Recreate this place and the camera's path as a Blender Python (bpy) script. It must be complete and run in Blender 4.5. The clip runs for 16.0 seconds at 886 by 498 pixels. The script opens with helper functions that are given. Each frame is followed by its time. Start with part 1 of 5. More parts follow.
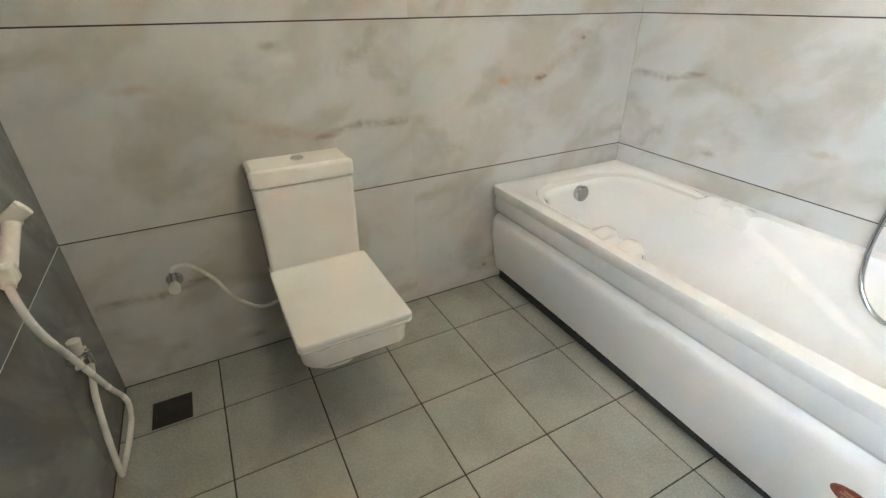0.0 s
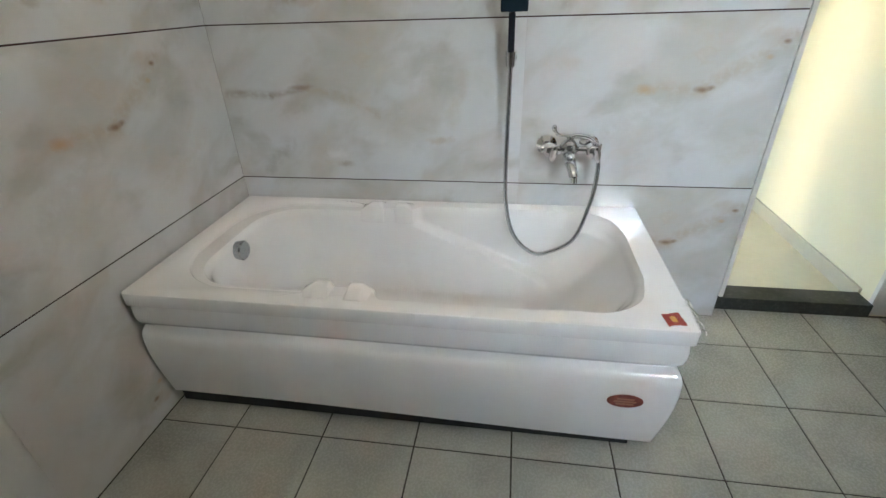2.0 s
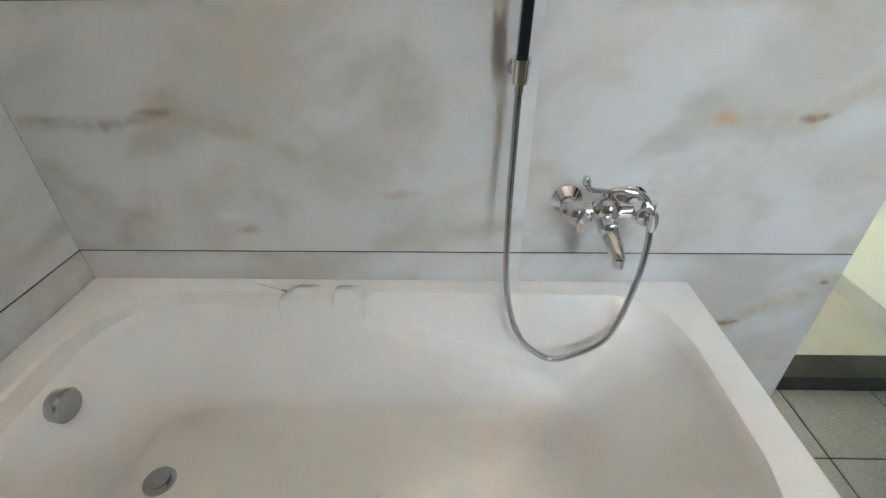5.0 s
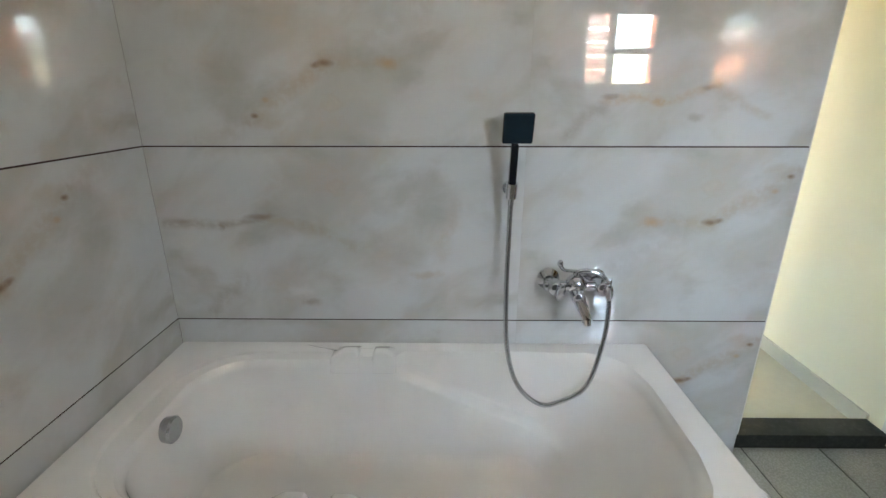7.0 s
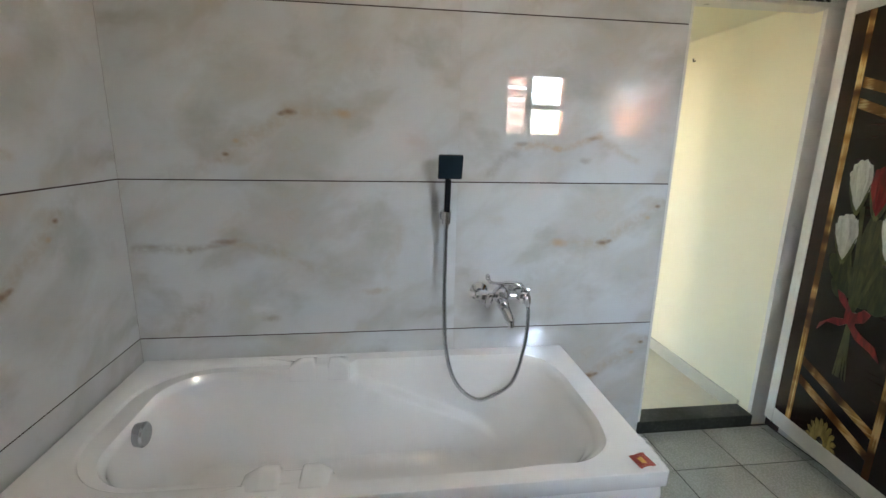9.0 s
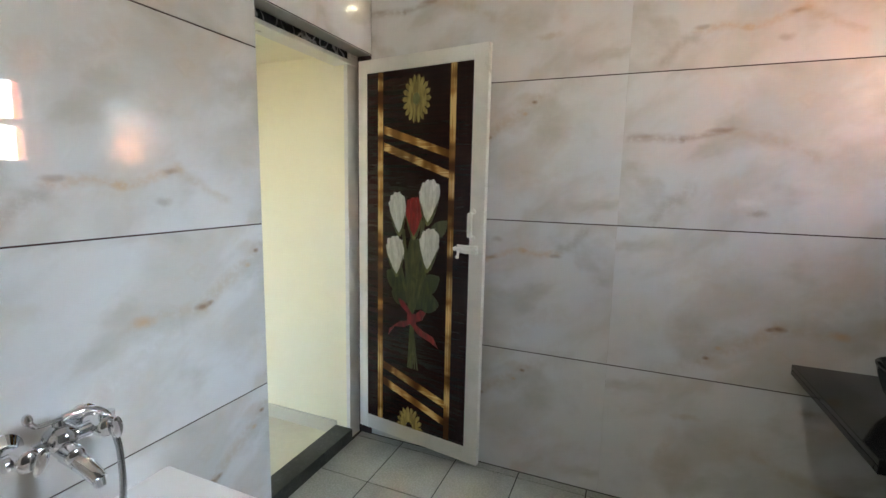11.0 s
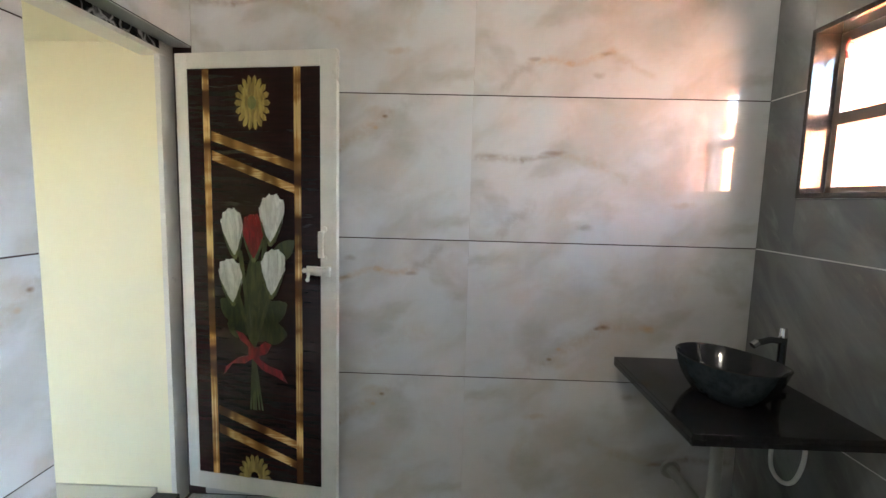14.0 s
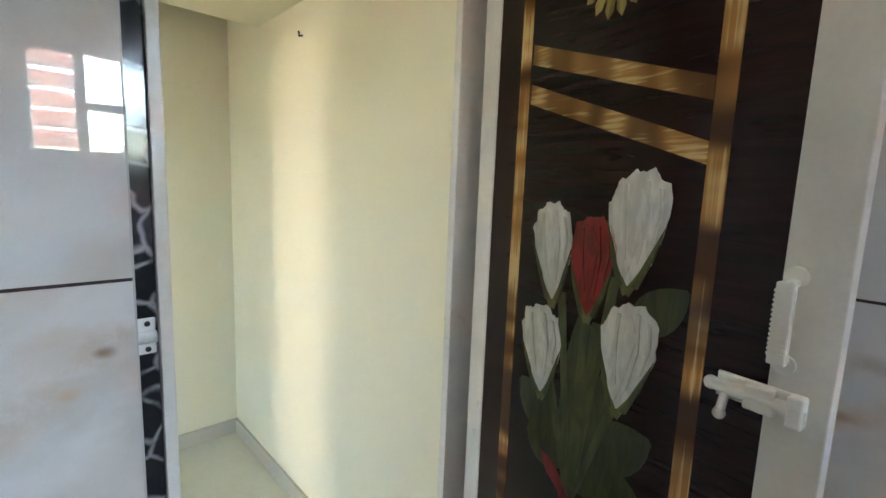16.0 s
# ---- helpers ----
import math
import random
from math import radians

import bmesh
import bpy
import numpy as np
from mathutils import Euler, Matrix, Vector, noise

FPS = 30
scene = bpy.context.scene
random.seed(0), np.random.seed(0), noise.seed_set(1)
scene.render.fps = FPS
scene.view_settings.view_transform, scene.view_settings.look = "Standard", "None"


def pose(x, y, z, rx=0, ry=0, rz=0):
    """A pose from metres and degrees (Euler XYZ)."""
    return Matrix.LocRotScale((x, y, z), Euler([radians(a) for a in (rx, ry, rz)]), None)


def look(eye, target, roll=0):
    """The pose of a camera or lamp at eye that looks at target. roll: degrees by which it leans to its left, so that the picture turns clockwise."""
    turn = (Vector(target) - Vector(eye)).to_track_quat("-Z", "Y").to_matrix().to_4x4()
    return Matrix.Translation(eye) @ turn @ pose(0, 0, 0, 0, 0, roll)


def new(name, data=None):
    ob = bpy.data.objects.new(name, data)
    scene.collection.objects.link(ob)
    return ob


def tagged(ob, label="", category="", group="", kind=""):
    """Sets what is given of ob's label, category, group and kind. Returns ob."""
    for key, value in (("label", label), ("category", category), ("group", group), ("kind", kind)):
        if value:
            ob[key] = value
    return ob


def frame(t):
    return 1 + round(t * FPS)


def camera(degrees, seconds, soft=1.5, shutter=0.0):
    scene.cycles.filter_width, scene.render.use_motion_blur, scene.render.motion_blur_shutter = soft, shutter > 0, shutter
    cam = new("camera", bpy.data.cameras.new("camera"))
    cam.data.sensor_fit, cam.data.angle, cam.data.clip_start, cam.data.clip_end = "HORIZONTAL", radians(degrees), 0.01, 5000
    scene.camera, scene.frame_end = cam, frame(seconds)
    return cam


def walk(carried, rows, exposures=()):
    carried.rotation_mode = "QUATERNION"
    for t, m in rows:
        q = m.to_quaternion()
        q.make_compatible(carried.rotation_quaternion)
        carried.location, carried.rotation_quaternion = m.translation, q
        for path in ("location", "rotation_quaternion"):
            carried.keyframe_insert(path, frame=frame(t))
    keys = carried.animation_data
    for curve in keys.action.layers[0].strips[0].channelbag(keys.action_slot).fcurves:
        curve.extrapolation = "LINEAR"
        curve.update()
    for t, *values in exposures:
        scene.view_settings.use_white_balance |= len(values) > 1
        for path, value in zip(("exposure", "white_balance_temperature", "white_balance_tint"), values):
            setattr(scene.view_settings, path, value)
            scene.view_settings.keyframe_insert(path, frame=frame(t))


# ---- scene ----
cam = camera(88.8, 16.0)
PATH = [
    (0, (-0.063, -0.017, 1.255), (0.75, 1.535, 0.291), -0.4),
    (0.5, (0.026, 0.084, 1.245), (1.243, 1.365, 0.309), -1.3),
    (1, (0.035, 0.242, 1.265), (1.585, 1.1, 0.337), -0.5),
    (1.5, (0.064, 0.363, 1.273), (1.756, 0.877, 0.339), -1.4),
    (2, (0.079, 0.448, 1.268), (1.802, 0.734, 0.294), -2.0),
    (2.5, (0.19, 0.493, 1.245), (1.881, 0.679, 0.193), -2.2),
    (3, (0.394, 0.513, 1.226), (2.025, 0.667, 0.078), -2.5),
    (3.5, (0.551, 0.524, 1.206), (2.12, 0.659, -0.028), -2.5),
    (4, (0.681, 0.547, 1.208), (2.234, 0.661, -0.047), -2.4),
    (4.5, (0.777, 0.59, 1.211), (2.38, 0.663, 0.018), -1.4),
    (5, (0.816, 0.602, 1.265), (2.496, 0.646, 0.181), -0.5),
    (5.2, (0.824, 0.564, 1.296), (2.529, 0.638, 0.252), -1.1),
    (7.5, (0.198, 0.692, 1.346), (2.123, 0.689, 0.801), 0.7),
    (8, (0.066, 0.704, 1.343), (2.006, 0.696, 0.855), 1.1),
    (10.3, (0.424, 0.697, 1.328), (1.902, -0.596, 0.95), 1.5),
    (10.5, (0.507, 0.729, 1.325), (1.786, -0.769, 0.975), 1.6),
    (11, (0.616, 0.798, 1.35), (1.367, -1.034, 1.071), 1.2),
    (11.5, (0.658, 0.923, 1.363), (0.972, -1.039, 1.139), 0.8),
    (12, (0.689, 1.059, 1.375), (0.772, -0.93, 1.183), 0.7),
    (12.5, (0.682, 1.133, 1.382), (0.67, -0.859, 1.204), 0.6),
    (13, (0.673, 1.112, 1.383), (0.626, -0.88, 1.206), 0.9),
    (13.5, (0.68, 0.98, 1.37), (0.649, -1.011, 1.184), 1.3),
    (14, (0.723, 0.722, 1.371), (0.771, -1.266, 1.154), 1.5),
    (14.5, (0.775, 0.456, 1.335), (0.976, -1.522, 1.122), 1.7),
    (15, (0.827, 0.144, 1.363), (1.349, -1.77, 1.112), 1.9),
    (15.5, (0.976, -0.128, 1.34), (1.93, -1.868, 1.086), 2.1),
    (16, (1.136, -0.35, 1.335), (2.582, -1.704, 1.061), 2.2),
]

EXPOSURES = [(0.0, 6.55, 7300, 9), (0.5, 6.35, 7200, 9), (1.5, 5.82, 7000, 10), (3.5, 5.75, 6900, 11), (5.0, 5.7, 7100, 11), (7.5, 5.45, 6800, 11), (10.5, 5.62, 6700, 12), (12.5, 5.92, 6600, 12), (14.5, 5.88, 6500, 12), (15.5, 5.68, 6500, 12), (16.0, 5.4, 6500, 12)]
walk(cam, [(t, look(eye, target, roll)) for t, eye, target, roll in PATH], EXPOSURES)

# ---- world and lights ----
world = bpy.data.worlds.new("sky")
scene.world = world
world.use_nodes = True
wn = world.node_tree.nodes
sky = wn.new("ShaderNodeTexSky")
sky.sky_type = "NISHITA"
sky.sun_disc = False
sky.sun_elevation = radians(38)
sky.sun_rotation = radians(180)
world.node_tree.links.new(sky.outputs[0], wn["Background"].inputs[0])
wn["Background"].inputs[1].default_value = 0.15


def lamp(name, kind, energy, color, m, size=0.1, size_y=0.1, spread=None, angle=None):
    data = bpy.data.lights.new(name, kind)
    data.energy, data.color = energy, color
    if kind == "AREA":
        data.shape, data.size, data.size_y = "RECTANGLE", size, size_y
        if spread:
            data.spread = radians(spread)
    if angle:
        data.angle = radians(angle)
    ob = new(name, data)
    ob.matrix_world = m
    return ob


lamp("sun", "SUN", 5.0, (1.0, 0.93, 0.82), look((-3, -10, 7.8), (-3, 0, 0)), angle=0.5)
# added area lamp that strengthens the open sky in front of the small window
lamp("window_sky_boost", "AREA", 46.0, (0.66, 0.83, 1.0), look((-3.6, -2.2, 3.45), (-0.6, -0.7, 1.7)), 3.8, 2.8)
# unseen fill lamp at the passage's north end, in place of its daylight
lamp("passage_fill", "AREA", 0.006, (1.0, 0.93, 0.78), look((2.765, 1.36, 1.0), (2.6, -1.2, 1.0)), 0.3, 1.8)
# two narrow lamps added to throw soft upright streaks on the south wall
lamp("streak_lamp", "AREA", 0.0095, (1.0, 0.80, 0.64), look((2.855, 1.33, 1.0), (2.875, -1.2, 0.95)), 0.09, 1.8, spread=9)
lamp("streak_lamp", "AREA", 0.0105, (1.0, 0.84, 0.70), look((2.67, 1.33, 1.0), (2.67, -1.2, 0.95)), 0.11, 1.8, spread=9)


# ---- helpers for building ----
def link_mesh(name, bm, mat, parent=None, label="", smooth=False):
    me = bpy.data.meshes.new(name)
    bm.normal_update()
    if smooth:
        for e in bm.edges:
            if len(e.link_faces) == 2 and e.calc_face_angle() > radians(40):
                e.smooth = False
    bm.to_mesh(me)
    bm.free()
    me.materials.append(mat)
    if smooth:
        for p in me.polygons:
            p.use_smooth = True
    ob = new(name, me)
    if parent is not None:
        ob.parent = parent
    if label:
        ob["label"] = label
    return ob


def part(name, bm, mat, parent, label="", smooth=False):
    return link_mesh(name, bm, mat, parent, label, smooth)


def structure(name, bm, mat, label, category):
    return tagged(link_mesh(name, bm, mat), label, category, "", "structure")


def thing(name, label, category, at=(0, 0, 0), group=""):
    ob = new(name)
    ob.location = at
    return tagged(ob, label, category, group)


def box(bm, a, b, bevel=0.0, seg=2):
    m = Matrix.Translation([(p + q) / 2 for p, q in zip(a, b)]) @ Matrix.Diagonal((*[abs(q - p) for p, q in zip(a, b)], 1))
    vs = bmesh.ops.create_cube(bm, size=1, matrix=m)["verts"]
    if bevel:
        es = list({e for v in vs for e in v.link_edges})
        bmesh.ops.bevel(bm, geom=es, offset=bevel, segments=seg, affect="EDGES", profile=0.5)
    return bm


def boxes(*pairs, bevel=0.0):
    bm = bmesh.new()
    for a, b in pairs:
        box(bm, a, b, bevel)
    return bm


def cyl(bm, a, b, r1, r2=None, n=20):
    a, b = Vector(a), Vector(b)
    m = Matrix.Translation((a + b) / 2) @ (b - a).to_track_quat("Z", "Y").to_matrix().to_4x4()
    bmesh.ops.create_cone(bm, cap_ends=True, segments=n, radius1=r1, radius2=r1 if r2 is None else r2, depth=(b - a).length, matrix=m)
    return bm


def ball(bm, c, r, sx=1, sy=1, sz=1, u=16, v=10):
    bmesh.ops.create_uvsphere(bm, u_segments=u, v_segments=v, radius=r, matrix=Matrix.Translation(c) @ Matrix.Diagonal((sx, sy, sz, 1)))
    return bm


def catmull(pts, n=10):
    pts = [Vector(p) for p in pts]
    ext = [2 * pts[0] - pts[1]] + pts + [2 * pts[-1] - pts[-2]]
    out = []
    for i in range(1, len(ext) - 2):
        p0, p1, p2, p3 = ext[i - 1:i + 3]
        for k in range(n):
            t = k / n
            out.append(0.5 * (2 * p1 + (p2 - p0) * t + (2 * p0 - 5 * p1 + 4 * p2 - p3) * t * t + (3 * p1 - p0 - 3 * p2 + p3) * t ** 3))
    return out + [pts[-1]]


def tube(bm, pts, r, n=10, ripple=0.0):
    pts = [Vector(p) for p in pts]
    rings, up = [], Vector((0.31, 0.2, 0.93))
    for i, p in enumerate(pts):
        d = (pts[min(i + 1, len(pts) - 1)] - pts[max(i - 1, 0)]).normalized()
        s = d.cross(up).normalized()
        q = s.cross(d)
        rr = r * (1 + (ripple if i % 2 else -ripple))
        rings.append([bm.verts.new(p + rr * (math.cos(a) * s + math.sin(a) * q)) for a in (2 * math.pi * k / n for k in range(n))])
    for ra, rb in zip(rings, rings[1:]):
        for k in range(n):
            bm.faces.new((ra[k], ra[(k + 1) % n], rb[(k + 1) % n], rb[k]))
    bm.faces.new(rings[0][::-1])
    bm.faces.new(rings[-1])
    bmesh.ops.recalc_face_normals(bm, faces=bm.faces)
    return bm


def loft(bm, rings, cap_first=False, cap_last=False):
    vs = [[bm.verts.new(p) for p in ring] for ring in rings]
    n = len(vs[0])
    for ra, rb in zip(vs, vs[1:]):
        for k in range(n):
            bm.faces.new((ra[k], ra[(k + 1) % n], rb[(k + 1) % n], rb[k]))
    if cap_first:
        bm.faces.new(vs[0][::-1])
    if cap_last:
        bm.faces.new(vs[-1])
    return bm


def round_rect(x0, x1, y0, y1, r, n=12):
    """A closed outline with rounded corners, counter-clockwise, with points along the straights too."""
    r = min(r, (x1 - x0) / 2 - 1e-4, (y1 - y0) / 2 - 1e-4)
    out = []
    corners = [((x1 - r, y0 + r), -90), ((x1 - r, y1 - r), 0), ((x0 + r, y1 - r), 90), ((x0 + r, y0 + r), 180)]
    for i, ((cx, cy), a0) in enumerate(corners):
        arc = [(cx + r * math.cos(radians(a0 + 90 * k / n)), cy + r * math.sin(radians(a0 + 90 * k / n))) for k in range(n + 1)]
        out += arc
        (nx, ny), na = corners[(i + 1) % 4]
        ex, ey = nx + r * math.cos(radians(na)), ny + r * math.sin(radians(na))
        m = 110 if i % 2 == 0 else 16
        for k in range(1, m):
            out.append((arc[-1][0] + (ex - arc[-1][0]) * k / m, arc[-1][1] + (ey - arc[-1][1]) * k / m))
    return out


# ---- materials ----
class Mat:
    """A small builder of node materials."""

    def __init__(self, name, rough=0.5, metal=0.0, color=(0.5, 0.5, 0.5)):
        self.m = bpy.data.materials.new(name)
        self.m.use_nodes = True
        self.t = self.m.node_tree
        self.b = self.t.nodes["Principled BSDF"]
        self.b.inputs["Roughness"].default_value = rough
        self.b.inputs["Metallic"].default_value = metal
        self.b.inputs["Base Color"].default_value = (*color, 1)

    def n(self, kind, **ins):
        nd = self.t.nodes.new(kind)
        for k, v in ins.items():
            self.put(nd.inputs[k.replace("_", " ")], v)
        return nd

    def put(self, sock, v):
        if isinstance(v, bpy.types.NodeSocket):
            self.t.links.new(v, sock)
        elif isinstance(v, tuple) and len(v) == 3 and sock.type == "RGBA":
            sock.default_value = (*v, 1)
        else:
            sock.default_value = v

    def math(self, op, a, b=0.0, c=0.0):
        nd = self.t.nodes.new("ShaderNodeMath")
        nd.operation = op
        for s, v in zip(nd.inputs, (a, b, c)):
            self.put(s, v)
        return nd.outputs[0]

    def vec(self, op, a, b=(0, 0, 0)):
        nd = self.t.nodes.new("ShaderNodeVectorMath")
        nd.operation = op
        self.put(nd.inputs[0], a)
        self.put(nd.inputs[1], b)
        return nd

    def noise(self, co, scale, detail=4.0, rough=0.55, dist=0.0):
        nd = self.n("ShaderNodeTexNoise", Vector=co, Scale=scale, Detail=detail, Roughness=rough, Distortion=dist)
        return nd.outputs[0]

    def ramp(self, f, lo, hi, a=0.0, b=1.0):
        nd = self.t.nodes.new("ShaderNodeMapRange")
        nd.interpolation_type = "SMOOTHSTEP"
        for s, v in zip(nd.inputs, (f, lo, hi, a, b)):
            self.put(s, v)
        return nd.outputs[0]

    def mix(self, f, a, b):
        nd = self.t.nodes.new("ShaderNodeMix")
        nd.data_type = "RGBA"
        self.put(nd.inputs[0], f)
        self.put(nd.inputs[6], a)
        self.put(nd.inputs[7], b)
        return nd.outputs[2]

    def coords(self, kind="Object"):
        return self.t.nodes.new("ShaderNodeTexCoord").outputs[kind]

    def rand(self):
        return self.t.nodes.new("ShaderNodeObjectInfo").outputs["Random"]

    def bump(self, h, strength=0.2, dist=0.002):
        nd = self.n("ShaderNodeBump", Height=h, Strength=strength, Distance=dist)
        self.t.links.new(nd.outputs[0], self.b.inputs["Normal"])

    def base(self, v):
        self.put(self.b.inputs["Base Color"], v)

    def rough(self, v):
        self.put(self.b.inputs["Roughness"], v)


def plain(name, color, rough=0.5, metal=0.0, vary=0.06, scale=9.0, bump=0.0):
    m = Mat(name, rough, metal, color)
    co = m.coords()
    a, b = m.noise(co, scale), m.noise(co, scale * 11, 3)
    f = m.math("MULTIPLY_ADD", a, 0.7, m.math("MULTIPLY", b, 0.3))
    m.base(m.mix(m.ramp(f, 0.3, 0.7), tuple(c * (1 - vary) for c in color), tuple(min(1, c * (1 + vary)) for c in color)))
    m.rough(m.ramp(a, 0.3, 0.7, rough * 0.85, min(1, rough * 1.2)))
    if bump:
        m.bump(b, bump, 0.001)
    return m.m


def marble_print(name, veins, spots):
    """A printed onyx-marble face of a 1.2 x 0.6 m tile, in the tile's own metres (u along x, v along z)."""
    m = Mat(name, 0.03)
    co = m.coords()
    rnd = m.rand()
    warp = m.n("ShaderNodeTexNoise", Vector=co, Scale=5.0, Detail=4.0)
    off = m.vec("SCALE", m.vec("SUBTRACT", warp.outputs[1], (0.5, 0.5, 0.5)).outputs[0])
    off.inputs[3].default_value = 0.10
    wco = m.vec("ADD", co, off.outputs[0]).outputs[0]
    stretch = m.n("ShaderNodeMapping", Vector=wco, Rotation=(0, radians(-34), 0), Scale=(1.0, 1.0, 0.55))
    stretch.vector_type = "TEXTURE"
    big = m.noise(stretch.outputs[0], 2.2, 4, 0.5, 0.3)
    small = m.noise(stretch.outputs[0], 9.0, 6, 0.6, 0.6)
    col = m.mix(m.ramp(big, 0.42, 0.66), (0.61, 0.62, 0.62), (0.51, 0.50, 0.47))
    col = m.mix(m.ramp(small, 0.5, 0.75, 0.0, 0.4), col, (0.66, 0.67, 0.67))
    col = m.mix(m.ramp(m.math("MULTIPLY", big, small), 0.30, 0.42, 0.0, 0.40), col, (0.50, 0.44, 0.35))
    cloud = m.noise(m.n("ShaderNodeMapping", Vector=wco, Location=(3.1, 0, 1.7), Scale=(1.0, 1.0, 1.5)).outputs[0], 3.6, 4, 0.5, 0.3)
    col = m.mix(m.ramp(cloud, 0.50, 0.70, 0.0, 0.6), col, (0.40, 0.385, 0.34))
    sep = m.n("ShaderNodeSeparateXYZ", Vector=wco)
    u, v = sep.outputs[0], sep.outputs[2]
    fine = m.noise(co, 30.0, 6, 0.65)
    for (u0, v0, u1, v1, w, tone, amount) in veins:
        du, dv = u1 - u0, v1 - v0
        ll = du * du + dv * dv
        pu, pv = m.math("SUBTRACT", u, u0), m.math("SUBTRACT", v, v0)
        tt = m.math("MULTIPLY_ADD", pu, du / ll, m.math("MULTIPLY", pv, dv / ll))
        tt = m.math("MINIMUM", m.math("MAXIMUM", tt, 0.0), 1.0)
        a = m.math("SUBTRACT", pu, m.math("MULTIPLY", tt, du))
        b = m.math("SUBTRACT", pv, m.math("MULTIPLY", tt, dv))
        d = m.math("SQRT", m.math("MULTIPLY_ADD", a, a, m.math("MULTIPLY", b, b)))
        f = m.ramp(d, 0.0, w * 1.15, amount * 0.72, 0.0)
        f = m.math("MULTIPLY", f, m.ramp(fine, 0.34, 0.58, 0.25, 1.0))
        col = m.mix(f, col, tone)
    s2 = m.n("ShaderNodeSeparateXYZ", Vector=m.vec("ADD", co, m.vec("MULTIPLY", m.vec("SUBTRACT", warp.outputs[1], (0.5, 0.5, 0.5)).outputs[0], (0.05, 0.05, 0.05)).outputs[0]).outputs[0])
    for (u0, v0, ru, rv, tone, amount) in spots:
        a = m.math("MULTIPLY", m.math("SUBTRACT", s2.outputs[0], u0), 1 / ru)
        b = m.math("MULTIPLY", m.math("SUBTRACT", s2.outputs[2], v0), 1 / rv)
        d = m.math("SQRT", m.math("MULTIPLY_ADD", a, a, m.math("MULTIPLY", b, b)))
        d = m.math("ADD", d, m.math("MULTIPLY_ADD", fine, 1.6, -0.8))
        col = m.mix(m.ramp(d, 0.1, 1.2, amount * 0.85, 0.0), col, tone)
    col = m.mix(m.math("MULTIPLY", rnd, 0.05), col, (0.5, 0.48, 0.44))
    m.base(col)
    m.rough(m.ramp(big, 0.3, 0.7, 0.010, 0.022))
    m.b.inputs["Specular IOR Level"].default_value = 0.85
    return m.m


TAN, BROWN, RUST, GREY = (0.46, 0.36, 0.25), (0.22, 0.13, 0.07), (0.52, 0.33, 0.16), (0.40, 0.37, 0.33)
marble_a = marble_print("marble_tile_a",
    [(0.30, 0.20, 0.62, 0.36, 0.05, GREY, 0.35), (0.62, 0.36, 0.86, 0.52, 0.035, TAN, 0.7), (0.42, 0.36, 0.62, 0.36, 0.03, TAN, 0.6),
     (0.86, 0.52, 1.02, 0.60, 0.06, GREY, 0.4), (0.05, 0.10, 0.30, 0.18, 0.07, GREY, 0.25), (0.75, 0.12, 1.0, 0.24, 0.05, TAN, 0.25)],
    [(0.42, 0.355, 0.045, 0.022, RUST, 0.8), (0.615, 0.36, 0.03, 0.013, BROWN, 0.9), (0.645, 0.365, 0.02, 0.01, BROWN, 0.8), (0.84, 0.507, 0.014, 0.009, BROWN, 0.9),
     (0.80, 0.53, 0.05, 0.03, TAN, 0.45), (0.80, 0.46, 0.02, 0.01, RUST, 0.6), (0.16, 0.45, 0.05, 0.03, TAN, 0.3)])
marble_b = marble_print("marble_tile_b",
    [(0.02, 0.358, 0.20, 0.345, 0.022, BROWN, 0.5), (0.20, 0.345, 0.36, 0.375, 0.022, BROWN, 0.6), (0.36, 0.372, 0.64, 0.28, 0.03, TAN, 0.6), (0.64, 0.28, 0.86, 0.26, 0.04, GREY, 0.35),
     (0.14, 0.03, 0.24, 0.16, 0.045, BROWN, 0.35), (0.94, 0.24, 0.985, 0.40, 0.03, TAN, 0.35), (0.66, 0.36, 0.74, 0.30, 0.03, GREY, 0.3), (0.36, 0.42, 0.44, 0.52, 0.06, TAN, 0.25)],
    [(0.33, 0.376, 0.06, 0.012, BROWN, 0.55), (0.485, 0.07, 0.035, 0.018, BROWN, 0.5), (0.45, 0.115, 0.06, 0.03, (0.75, 0.75, 0.75), 0.6), (0.89, 0.17, 0.06, 0.02, TAN, 0.6), (0.08, 0.36, 0.05, 0.01, BROWN, 0.4)])
marble_c = marble_print("marble_tile_c",
    [(0.22, 0.155, 0.40, 0.14, 0.02, RUST, 0.6), (0.40, 0.14, 0.56, 0.175, 0.02, RUST, 0.6), (0.56, 0.17, 0.72, 0.09, 0.025, TAN, 0.5), (0.12, 0.03, 0.22, 0.13, 0.035, BROWN, 0.35),
     (0.20, 0.40, 0.42, 0.50, 0.06, TAN, 0.3), (0.80, 0.30, 1.0, 0.42, 0.05, GREY, 0.35)],
    [(0.505, 0.09, 0.03, 0.016, BROWN, 0.4), (0.24, 0.155, 0.03, 0.01, BROWN, 0.5), (0.53, 0.17, 0.035, 0.01, BROWN, 0.5), (0.75, 0.45, 0.06, 0.03, TAN, 0.4)])


